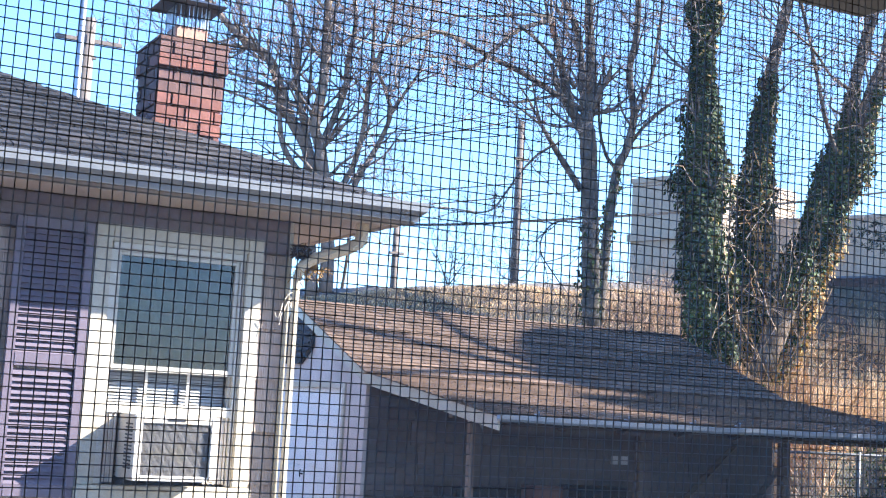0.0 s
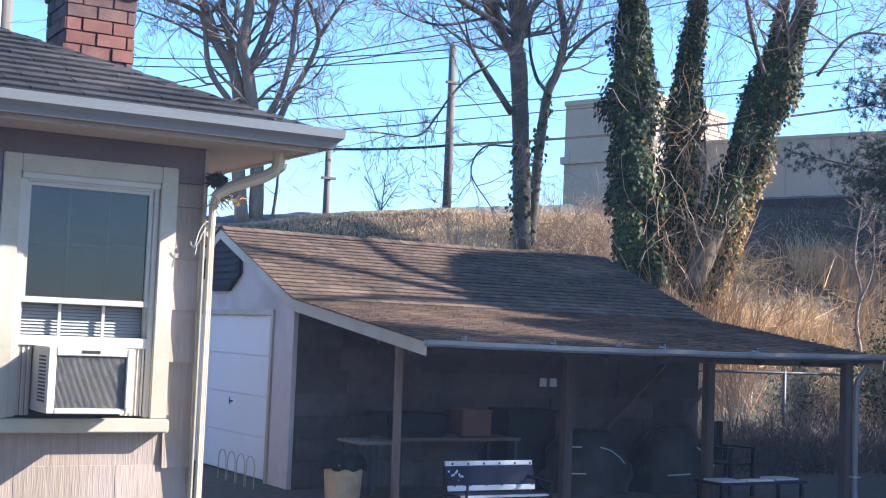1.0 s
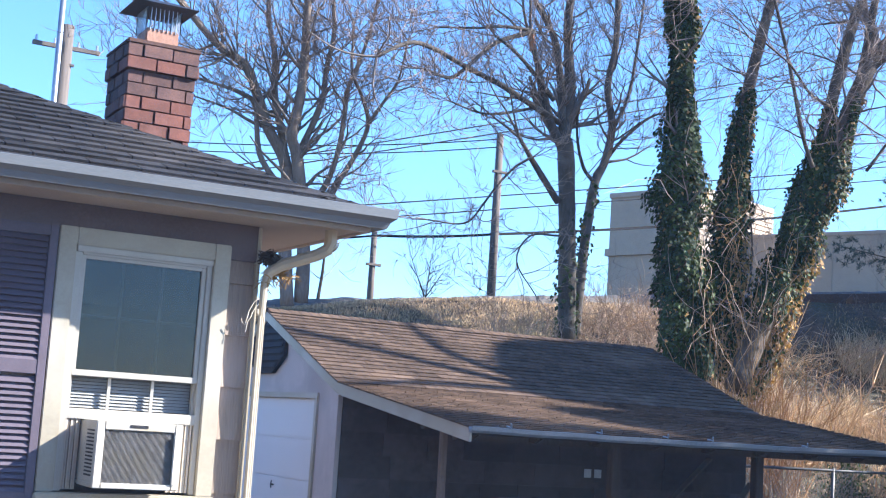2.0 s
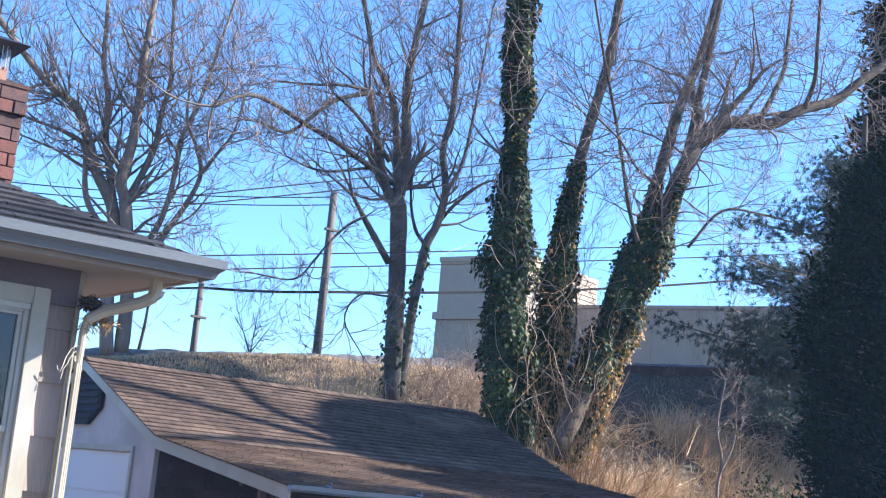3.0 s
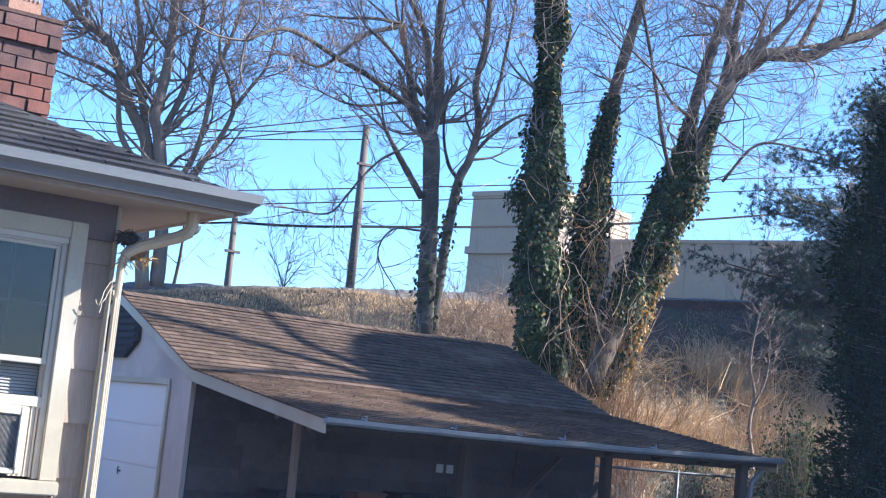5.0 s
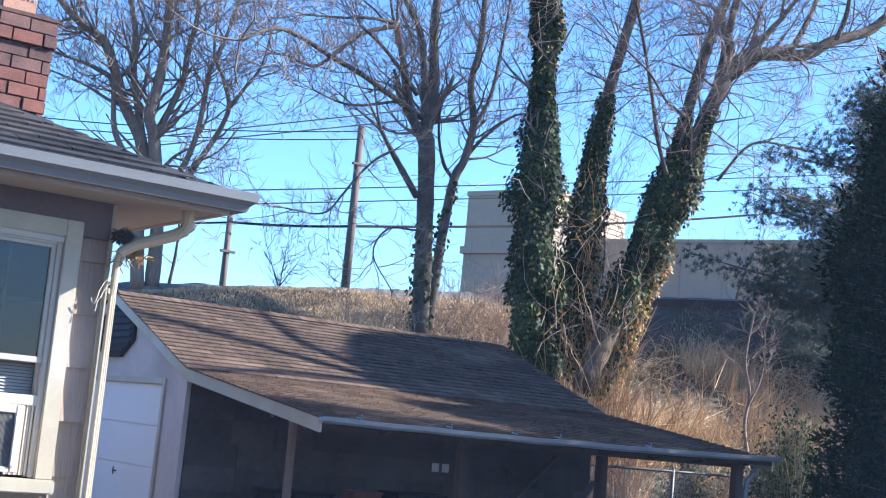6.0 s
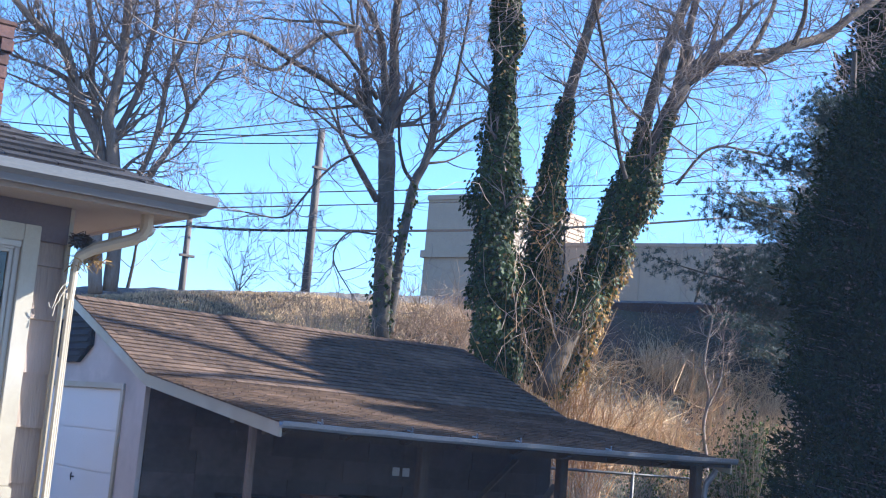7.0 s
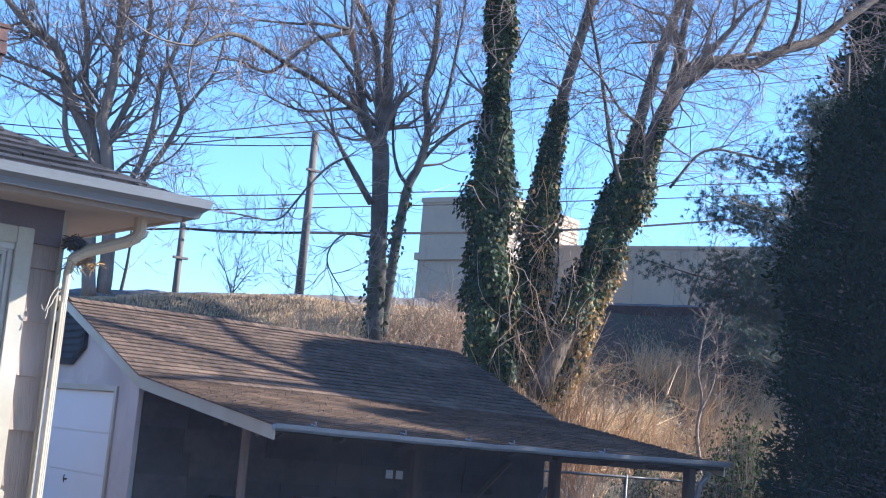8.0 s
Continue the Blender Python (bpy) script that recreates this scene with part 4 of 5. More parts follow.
A2 = [
    [(10.48, 25.0, 6.09), (10.71, 24.87, 6.63), (10.83, 24.73, 7.33), (10.84, 24.6, 8.21), (10.81, 24.47, 8.45), (10.99, 24.33, 9.11), (11.11, 24.2, 9.81), (11.39, 23.89, 11.71)],
    [(10.73, 25.0, 6.02), (10.89, 24.83, 6.55), (11.17, 24.67, 7.16), (11.32, 24.5, 7.79), (11.05, 24.33, 8.31), (10.73, 24.17, 8.72), (10.63, 24.0, 9.3)],
    [(11.23, 24.3, 7.74), (11.46, 24.2, 8.17), (11.73, 24.1, 8.68), (11.82, 24.0, 9.37)],
    [(9.74, 25.0, 6.29), (9.27, 25.1, 6.95), (9.14, 25.2, 7.9), (8.91, 25.3, 8.14), (8.48, 25.4, 8.25), (7.99, 25.5, 8.34)],
    [(9.45, 25.2, 7.51), (9.11, 25.33, 7.62), (8.67, 25.47, 7.83), (8.02, 25.6, 7.99)],
]
A_R = [0.146, 0.147, 0.09, 0.079, 0.068, 0.068, 0.045, 0.067, 0.045]
B = [
    [(16.09, 24.0, 3.81), (16.02, 24.0, 5.14), (15.94, 24.0, 6.36), (15.83, 24.0, 7.71), (15.74, 24.0, 8.09)],
    [(15.75, 24.0, 8.01), (15.86, 24.02, 8.73), (15.85, 24.04, 9.49), (15.76, 24.06, 10.36), (15.78, 24.08, 11.14), (15.93, 24.1, 12.1), (16.19, 24.13, 14.03)],
    [(15.66, 24.0, 7.99), (15.41, 23.98, 8.31), (15.16, 23.95, 8.94), (14.92, 23.93, 9.63), (14.72, 23.9, 10.17)],
    [(15.71, 24.0, 8.12), (15.68, 24.03, 8.81), (15.59, 24.07, 9.56), (15.47, 24.1, 10.23), (15.2, 24.13, 10.68), (14.91, 24.17, 11.12), (14.68, 24.2, 11.77), (14.11, 24.27, 13.62)],
    [(15.61, 24.0, 8.44), (14.61, 23.77, 8.69), (13.74, 23.53, 8.89), (12.84, 23.3, 9.02), (11.97, 23.07, 9.18), (11.29, 22.83, 9.12), (10.51, 22.6, 8.64)],
]
B_R = [0.193, 0.132, 0.108, 0.096, 0.072, 0.059, 0.058]
B2 = [
    [(15.37, 23.9, 8.88), (14.73, 23.73, 9.32), (14.11, 23.57, 9.66), (13.54, 23.4, 9.83)],
    [(14.71, 23.8, 10.25), (13.71, 23.65, 9.77), (13.04, 23.5, 9.15), (12.52, 23.35, 8.75), (11.84, 23.2, 8.78)],
    [(14.68, 23.8, 10.27), (13.88, 23.67, 10.16), (13.2, 23.53, 9.96), (12.22, 23.4, 9.75)],
    [(15.68, 24.0, 6.71), (15.07, 23.87, 7.28), (14.72, 23.73, 7.56), (14.39, 23.6, 7.84)],
    [(14.74, 23.7, 7.49), (14.29, 23.6, 7.19), (13.84, 23.5, 6.73), (13.46, 23.4, 6.25), (13.03, 23.3, 5.84), (12.15, 23.2, 5.79)],
    [(14.91, 24.0, 8.64), (13.89, 23.67, 8.29), (13.16, 23.33, 8.15), (12.39, 23.0, 8.17)],
    [(15.76, 24.0, 5.99), (14.97, 23.9, 5.88), (14.61, 23.8, 5.29), (15.07, 23.7, 4.61)],
]
B2_R = [0.041, 0.084, 0.03, 0.035, 0.024]
C = [
    [(16.43, 24.2, 3.98), (16.51, 24.24, 4.98), (16.66, 24.29, 6.26), (16.84, 24.33, 7.33), (17.11, 24.38, 7.85), (17.3, 24.42, 8.7), (17.16, 24.47, 9.6), (17.35, 24.51, 10.58), (17.39, 24.56, 11.67), (17.39, 24.6, 12.5), (17.39, 24.68, 14.45)],
    [(16.88, 24.4, 7.35), (16.48, 24.27, 7.62), (16.18, 24.13, 8.24), (16.08, 24.0, 9.03)],
    [(17.19, 24.5, 7.88), (17.58, 24.4, 8.43), (18.25, 24.3, 9.05), (18.74, 24.2, 9.24)],
    [(17.31, 24.5, 8.52), (17.85, 24.63, 9.51), (18.12, 24.77, 10.54), (18.35, 24.9, 11.72), (18.67, 25.08, 13.63)],
]
C_R = [0.122, 0.05, 0.05, 0.05]
D = [
    [(17.43, 21.5, 3.15), (17.21, 21.5, 4.28), (17.03, 21.5, 5.53), (16.95, 21.5, 6.93), (16.95, 21.5, 8.36), (16.88, 21.5, 9.67), (16.83, 21.5, 10.87), (16.79, 21.5, 11.84), (16.72, 21.5, 13.79)],
]
D_R = [0.208]
E = [
    [(18.16, 21.5, 3.46), (18.27, 21.57, 4.89), (18.4, 21.64, 6.35), (18.6, 21.71, 7.74), (18.93, 21.79, 9.32), (19.3, 21.86, 10.57), (19.66, 21.93, 11.71), (19.87, 22.0, 12.71), (20.22, 22.12, 14.62)],
]
E_R = [0.16]
F = [
    [(17.99, 20.8, 2.88), (18.69, 20.8, 4.34), (19.41, 20.8, 5.86), (20.11, 20.8, 7.13), (20.58, 20.8, 8.27), (21.07, 20.8, 9.39), (21.68, 20.8, 10.54)],
    [(21.55, 20.8, 10.38), (22.18, 20.57, 10.82), (23.41, 20.33, 11.05), (24.17, 20.1, 11.54), (25.07, 19.87, 11.94), (25.66, 19.63, 12.51), (26.57, 19.4, 13.29), (27.84, 19.08, 14.63)],
    [(19.14, 20.8, 5.34), (19.59, 20.87, 6.68), (20.17, 20.94, 7.96), (20.55, 21.01, 9.12), (20.96, 21.09, 10.31), (21.37, 21.16, 11.34), (21.84, 21.23, 12.28), (22.2, 21.3, 13.21), (22.81, 21.42, 15.04)],
    [(21.13, 20.8, 9.55), (21.46, 20.9, 10.53), (21.71, 21.0, 11.4), (21.97, 21.1, 12.15), (22.26, 21.2, 13.06), (22.77, 21.38, 14.92)],
]
F_R = [0.23, 0.163, 0.165, 0.112]
F2 = [
    [(21.47, 20.7, 10.08), (21.76, 20.45, 10.36), (21.97, 20.2, 10.63)],
    [(22.84, 20.2, 10.93), (23.45, 20.33, 11.77), (23.94, 20.47, 12.54), (24.17, 20.6, 13.32), (24.64, 20.87, 15.18)],
    [(19.7, 20.6, 7.59), (19.46, 20.68, 8.28), (19.15, 20.75, 9.58), (18.86, 20.82, 10.64), (18.6, 20.9, 11.59), (18.15, 21.04, 13.47)],
    [(20.11, 20.6, 8.96), (19.45, 20.5, 9.12), (18.82, 20.4, 9.57), (18.05, 20.3, 9.86)],
    [(21.12, 20.5, 7.72), (21.86, 20.27, 8.65), (22.87, 20.03, 8.76), (23.65, 19.8, 8.7)],
    [(24.03, 19.9, 11.5), (24.18, 19.75, 12.18), (24.03, 19.6, 12.91), (23.69, 19.26, 14.79)],
]
F2_R = [0.075, 0.076, 0.048, 0.036, 0.037, 0.065]

tree_a = bare_tree("wide multi-stemmed bare tree on the embankment behind the house", A + A2, A_R, 41, 1.55, 3, 5.2, 0.4, 0.4, (0.25, 0.5), bark=PALE_BARK)
tree_b = bare_tree("bare tree with a broken leader and a cut stub", B + B2, B_R + B2_R, 42, 1.35, 3, 3.9, 0.85, 0.5, (0.2, 0.42), bark=GREY_BARK, trunk_tip=0.95)
part("broken_end", Geo().tube([Vector(B[2][-1]) - Vector((-0.06, 0, 0.3)), B[2][-1], Vector(B[2][-1]) + Vector((0.0, 0, 0.2))], [0.075, 0.068, 0.012], 7), PALE_WOOD, tree_b, "splintered reddish broken end")
ivy_on(tree_b, B[0][:3], lambda u: 0.33 - 0.12 * u, 420, 51)
tree_c = bare_tree("slender leaning bare tree beside the broken one", C, C_R, 43, 1.5, 3, 6.0, 0.4, 0.4, (0.2, 0.45), bark=GREY_BARK)
ivy_on(tree_c, C[0][1:4], lambda u: 0.16, 160, 59, 0.2)
tree_d = bare_tree("tall trunk thickly wrapped in green ivy", D, D_R, 44, 1.3, 2, 2.0, 0.3, 0.6)
ivy_on(tree_d, D[0], lambda u: 0.56 + 0.15 * u if u < 0.36 else max(0.61 - 1.6 * (u - 0.36), 0.38 - 0.05 * u), 30000, 52, 0.05, 0.095)
tree_e = bare_tree("leaning trunk with ivy on its lower half", E, E_R, 45, 1.9, 3, 5.0, 0.45, 0.6, (0.1, 0.22), droop=0.08)
ivy_on(tree_e, E[0][:5], lambda u: 0.36 + 0.25 * u if u < 0.4 else 0.46 - 0.4 * (u - 0.4), 13000, 53, 0.22, 0.09)
vines_on(tree_e, E[0][:5], 0.45, 30, 63, GOLD_CANE)
tree_f = bare_tree("great leaning double trunk with a long level limb", F + F2, F_R + F2_R, 46, 2.1, 3, 4.4, 0.6, 0.5, (0.08, 0.2), droop=0.12, trunk_tip=0.75)
ivy_on(tree_f, F[0][1:6], lambda u: 0.44 + 0.22 * u if u < 0.5 else 0.55 - 0.75 * (u - 0.5), 14000, 54, 0.22, 0.09)
ivy_on(tree_f, [Vector(p) + Vector((0.42, 0, -0.1)) for p in F[0][:3]], lambda u: 0.34, 2600, 57, 0.75, 0.085)
ivy_on(tree_e, [Vector(p) + Vector((0.0, -0.2, -0.3)) for p in E[0][:3]], lambda u: 0.3, 1300, 58, 0.8, 0.085)
ivy_on(tree_f, F[2][:4], lambda u: 0.42 - 0.26 * u, 8000, 55, 0.15, 0.09)
vines_on(tree_f, F[0][:5], 0.5, 28, 64, BRUSH)
vines_on(tree_d, D[0], 0.7, 18, 65, BRUSH)


def evergreen(label, cx, cy, H, rmax, sprays, seed, shape, leaf=1.0):
    rr = random.Random(seed)
    t = thing("evergreen_tree", label, "tree", "evergreens along the lot line")
    part("trunk", Geo().tube([(cx, cy, -0.1), (cx, cy, 4), (cx + 0.1, cy, H)], [0.25, 0.16, 0.02], 8), BARK, t)
    br, g = Geo(), Geo()

    def rad(z):
        u = z / H
        for (a, ra), (b, rb) in zip(shape, shape[1:]):
            if a <= u <= b:
                return rmax * (ra + (rb - ra) * (u - a) / (b - a))
        return 0.0
    for i in range(sprays):
        z = rr.uniform(0.05, H * 0.99)
        a = rr.uniform(0, 2 * math.pi)
        out = Vector((math.cos(a), math.sin(a), 0))
        lump = 0.93 + 0.2 * noise.noise((math.cos(a) * 2.2, math.sin(a) * 2.2, z * 0.9)) + 0.1 * noise.noise((math.cos(a) * 6, math.sin(a) * 6, z * 3))
        rr_ = rad(z) * lump * (rr.uniform(0.82, 1.05) if rr.random() < 0.7 else rr.uniform(0.45, 0.85))
        p = Vector((cx, cy, z)) + out * rr_
        for _ in range(13):
            d = (out * rr.uniform(0.2, 1) + Vector((0, 0, rr.uniform(-0.5, 0.9))) + rv_of(rr) * 0.45)
            s = rr.uniform(0.06, 0.16) * leaf
            g.leaf(p + rv_of(rr) * 0.08 * leaf, d, rv_of(rr), s, s * 0.36)
        if i % 9 == 0:
            br.tube([Vector((cx, cy, z - 0.4)), p], [0.025, 0.006], 3, caps=False)
    part("branches", br, BARK, t)["kind"] = "stuff"
    part("crown", g, EVERGREEN, t, "dense dark green sprays")["kind"] = "stuff"


def pine(label, cx, cy, seed, tufts):
    rr = random.Random(seed)
    t = thing("pine_tree", label, "tree")
    part("trunk", Geo().tube([(cx, cy, -0.1), (cx, cy, 5), (cx, cy, 10)], [0.22, 0.17, 0.05], 8), BARK, t)
    br, g = Geo(), Geo()
    for z0, reach, up in ((4.8, 3.7, 0.0), (5.1, 4.1, 0.0), (5.5, 3.4, 0.02), (6.45, 4.3, 0.0), (6.7, 3.9, 0.0), (7.7, 2.4, 0.1), (8.6, 1.2, 0.3)):
        for k in range(5):
            a = rr.uniform(0, 2 * math.pi) if k > 2 else math.pi * rr.uniform(0.9, 1.15)
            d = Vector((math.cos(a), math.sin(a), up + rr.uniform(-0.1, 0.1)))
            p0 = Vector((cx, cy, z0 - 0.3 + rr.uniform(-0.2, 0.2)))
            L = reach * rr.uniform(0.7, 1.0)
            pts = [p0 + d * L * s + Vector((0, 0, 0.3 * s * s)) for s in (0, 0.35, 0.7, 1)]
            br.tube(pts, [0.045, 0.03, 0.018, 0.006], 4, caps=False)
            for j in range(tufts):
                s = rr.uniform(0.25, 1.03)
                p = p0 + d * L * s + Vector((0, 0, 0.25 * s * s)) + Vector((rr.gauss(0, 0.2), rr.gauss(0, 0.2), rr.gauss(0, 0.13)))
                for _ in range(26):
                    dd = (d * 0.5 + Vector((0, 0, 0.35)) + rv_of(rr) * 0.7)
                    g.leaf(p, dd, rv_of(rr), rr.uniform(0.06, 0.125), 0.01)
    part("limbs", br, BARK, t)["kind"] = "stuff"
    part("needles", g, PINE, t, "soft blue-green needle tufts")["kind"] = "stuff"


def bush(label, x, y, w, h, n, seed, material=BUSH, size=0.07, base=None):
    rr = random.Random(seed)
    t = thing("bush", label, "bush")
    st, lf = Geo(), Geo()
    z0 = height(x, y)
    for _ in range(n // 14):
        a, s = rr.uniform(0, 6.28), rr.uniform(0, 1)
        p = Vector((x, y, z0 - 0.05))
        q = Vector((x + math.cos(a) * w * s, y + math.sin(a) * w * s, z0 + h * rr.uniform(0.5, 1) * (1 - 0.4 * s)))
        m = p.lerp(q, 0.5) + rv_of(rr) * 0.08
        st.tube([p, m, q], [0.015, 0.01, 0.004], 3, caps=False)
        for _ in range(14):
            o = m.lerp(q, rr.random()) + rv_of(rr) * 0.14
            lf.leaf(o, rv_of(rr) + Vector((0, 0, 0.3)), rv_of(rr), size * rr.uniform(0.6, 1.3), size * 0.6)
    part("stems", st, BRUSH, t)["kind"] = "stuff"
    part("leaves", lf, material, t, "small green leaves")["kind"] = "stuff"


BROAD = ((0, 0.75), (0.12, 0.95), (0.35, 1.0), (0.68, 1.0), (0.8, 0.86), (0.89, 0.62), (0.95, 0.35), (1.0, 0.0))
TALL = ((0, 0.8), (0.45, 0.95), (0.6, 0.8), (0.7, 0.68), (0.82, 0.7), (0.92, 0.4), (1.0, 0.0))
evergreen("tall dense dark evergreen beside the lean-to", 18.7, 11.73, 8.8, 2.75, 15000, 71, BROAD)
# next two stand out of view, added only for the shade they cast
evergreen("unseen short evergreen added to shade the lower roof", 18.3, 8.4, 8.5, 1.75, 3800, 79, BROAD)
evergreen("unseen evergreen added to shade the eave and yard", 17.6, 4.5, 12.5, 2.6, 6500, 76, BROAD)
evergreen("very tall dark evergreen far behind the others", 36.5, 23.0, 22.0, 5.2, 14000, 78, TALL, 2.2)
# out of view, its limbs placed to throw branch shadows on the left roof
bare_tree("unseen bare tree added for branch shadows on the roof", [[(19.3, 9.6, -0.1), (19.3, 9.6, 5.0), (19.3, 9.6, 8.8), (19.4, 9.5, 12.0)], [(19.3, 9.6, 8.6), (18.9, 10.5, 9.7), (18.6, 11.6, 10.0)], [(19.3, 9.6, 9.0), (18.9, 8.7, 10.1), (18.6, 7.8, 10.6)]], [0.2, 0.13, 0.11], 80, 1.2, 2, 4.0, 0.75, 0.4)
pine("pine with soft blue-green needle clumps on drooping limbs", 21.4, 16.2, 72, 150)
# mostly hidden, added so its shadow darkens the upper bank
pine("second pine added behind the evergreen to shade the bank", 28.9, 22.6, 77, 60)
bush("green leafy bush at the foot of the bank", 20.9, 17.8, 1.2, 3.3, 5200, 73, BUSH, 0.085)
bush("straggly green bush behind the fence", 19.5, 19.2, 0.8, 2.2, 1500, 74, BUSH, 0.075)
bush("small leafy bush on the bank", 23.0, 20.2, 0.8, 1.9, 900, 75)


# ---- brush and grass on the bank ----
def brush(label, name, x0, x1, y0, y1, count, h0, h1, seed, r=0.009, lean=0.3, fork=0.6, material=BRUSH, droop=0.0, mask=None):
    rr = random.Random(seed)
    g = Geo()
    for _ in range(count):
        x, y = rr.uniform(x0, x1), rr.uniform(y0, y1)
        if mask is not None and noise.noise((x * 0.7, y * 0.7, seed)) < mask:
            continue
        p, d = Vector((x, y, height(x, y) - 0.05)), Vector((rr.gauss(0, lean), rr.gauss(0, lean), 1)).normalized()
        L = rr.uniform(h0, h1)
        pts = [p]
        for _ in range(4):
            d = (d + rv_of(rr) * 0.13 - Vector((0, 0, droop))).normalized()
            p = p + d * L / 4
            pts.append(p)
        g.tube(pts, [r, r * 0.85, r * 0.7, r * 0.5, r * 0.3], 3, caps=False)
        while rr.random() < fork:
            k = rr.randint(1, 3)
            e = (d + rv_of(rr) * 0.6).normalized()
            g.tube([pts[k], pts[k] + e * L * 0.2 + rv_of(rr) * 0.03, pts[k] + e * L * 0.4 + Vector((0, 0, 0.05))], [r * 0.6, r * 0.45, r * 0.25], 3, caps=False)
    solid(name, g, material, label, "brush", kind="stuff")


def grass(label, x0, x1, y0, y1, count, h0, h1, seed, material, width=0.012, mask=None):
    rr = random.Random(seed)
    g = Geo()
    for _ in range(count):
        x, y = rr.uniform(x0, x1), rr.uniform(y0, y1)
        if mask is not None and noise.noise((x * 0.6, y * 0.6, seed)) < mask:
            continue
        p = Vector((x, y, height(x, y) - 0.02))
        L = rr.uniform(h0, h1)
        a = rr.uniform(0, 6.28)
        s = Vector((math.cos(a), math.sin(a), 0)) * width
        d = Vector((rr.gauss(0, 0.35), rr.gauss(0, 0.35), 1)).normalized()
        q = p + d * L * 0.6
        e = q + (d + Vector((rr.gauss(0, 0.5), rr.gauss(0, 0.5), -0.35))).normalized() * L * 0.5
        g.add([p - s, p + s, q + s * 0.7, q - s * 0.7, e], [(0, 1, 2, 3), (3, 2, 4)])
    solid("grass", g, material, label, "grass", kind="stuff")


grass("long dry straw-coloured grass on the bank", 19, 29, 22.0, 24.7, 14000, 0.3, 0.9, 81, PALE_STRAW, 0.006, 0.02)
brush("arching tangle of tan stalks on the bank", "dry_brush", 19, 29, 21.0, 24.7, 2600, 0.6, 1.5, 88, 0.009, 0.6, 0.5, PALE_STRAW, 0.35, -0.12)
brush("leafless thicket on the upper bank", "dry_brush", 19, 33, 24.4, 26.4, 420, 0.3, 1.0, 89, 0.008, 0.6, 0.6, POST_WOOD, 0.3, -0.1)
brush("tangled tan thicket behind the garage", "dry_brush", 17.0, 20.0, 22.3, 25.6, 620, 0.7, 1.9, 90, 0.009, 0.5, 0.8, BRUSH, 0.25)
grass("pale dry grass below the embankment top", 5, 20, 25.3, 26.95, 15000, 0.03, 0.11, 93, PALE_STRAW, 0.011, -0.15)
grass("scattered tan grass over the bank", 13, 29, 18.7, 24.2, 8000, 0.15, 0.5, 94, STRAW, 0.006, 0.0)
grass("short pale grass along the embankment edge", 7, 19, 25.9, 27.0, 8000, 0.03, 0.1, 96, PALE_STRAW, 0.013)
grass("dry grass along the top of the bank", 4, 34, 24.3, 26.9, 7000, 0.04, 0.13, 82, STRAW, 0.01, 0.05)
brush("upright pale canes beside the broken tree", "dry_brush", 14.4, 16.2, 23.2, 25.0, 90, 0.7, 1.6, 84, 0.011, 0.12, 0.7)
brush("dry canes and brush by the leaning trunks", "dry_brush", 17.5, 27, 18.8, 22.5, 600, 0.6, 1.7, 85, 0.01, 0.4)
# dark stalks added to cover sunlit ground where the evergreen's shade belongs
brush("added dark stalks along the fence in place of shade", "dry_brush", 13.3, 20, 14.9, 18.4, 1700, 0.3, 0.85, 95, 0.012, 0.4, 0.8, DARK_POST, 0.1)
brush("golden upright canes at the foot of the ivy trunks", "dry_brush", 17.4, 18.7, 20.3, 21.4, 85, 2.6, 4.6, 97, 0.012, 0.1, 0.6, GOLD_CANE)
brush("golden canes beside the leaning trunk", "dry_brush", 18.7, 19.8, 20.2, 21.2, 45, 2.2, 4.0, 98, 0.011, 0.3, 0.6, GOLD_CANE)
brush("low brush on the embankment crest", "dry_brush", 5, 15, 25.4, 26.6, 70, 0.15, 0.4, 86, 0.008)
brush("slender saplings on the bank", "sapling", 20.5, 25.5, 19.6, 22.5, 26, 1.8, 3.2, 87, 0.022, 0.12, 0.8, PALE_STRAW)
bare_tree("pale thin crooked sapling at the foot of the bank", [[(22.2, 20.2, 0.2), (22.3, 20.2, 1.6), (22.12, 20.2, 2.5), (22.22, 20.2, 3.2), (22.02, 20.2, 3.9), (22.2, 20.2, 4.9)], [(22.16, 20.2, 2.9), (22.45, 20.1, 3.6), (22.5, 20.1, 4.4)]], [0.055, 0.03], 88, 0.8, 2, 4, 0.3, bark=PALE_BARK)


# ---- embankment top, distance ----
def ballast():
    rr = random.Random(91)
    g = Geo()
    n = 260
    prof = [(27.0, -0.12), (27.2, 0.06), (27.5, 0.17), (28.6, 0.2), (29.0, 0.0)]
    for i in range(n + 1):
        x = -10 + 60 * i / n
        for y, z in prof:
            g.v.append((x, y + rr.uniform(-0.06, 0.06), crest(x) + z + rr.uniform(-0.03, 0.03)))
    k = len(prof)
    g.f = [(i * k + j, (i + 1) * k + j, (i + 1) * k + j + 1, i * k + j + 1) for i in range(n) for j in range(k - 1)]
    solid("ballast_bank", g, BALLAST, "dark stony ballast along the embankment top", "embankment", kind="structure")


def rusty_wall():
    t = thing("retaining_wall", "low rust-brown wall along the embankment top", "wall", kind="structure")
    x = 23.4
    while x < 37:
        part("panel", Geo().prism([(x, crest(x) - 0.75), (x + 1.195, crest(x) - 0.7), (x + 1.195, crest(x + 1.195) + 0.08), (x, crest(x) + 0.08)], "y", 26.55, 26.7), RUST_WALL, t)
        x += 1.2


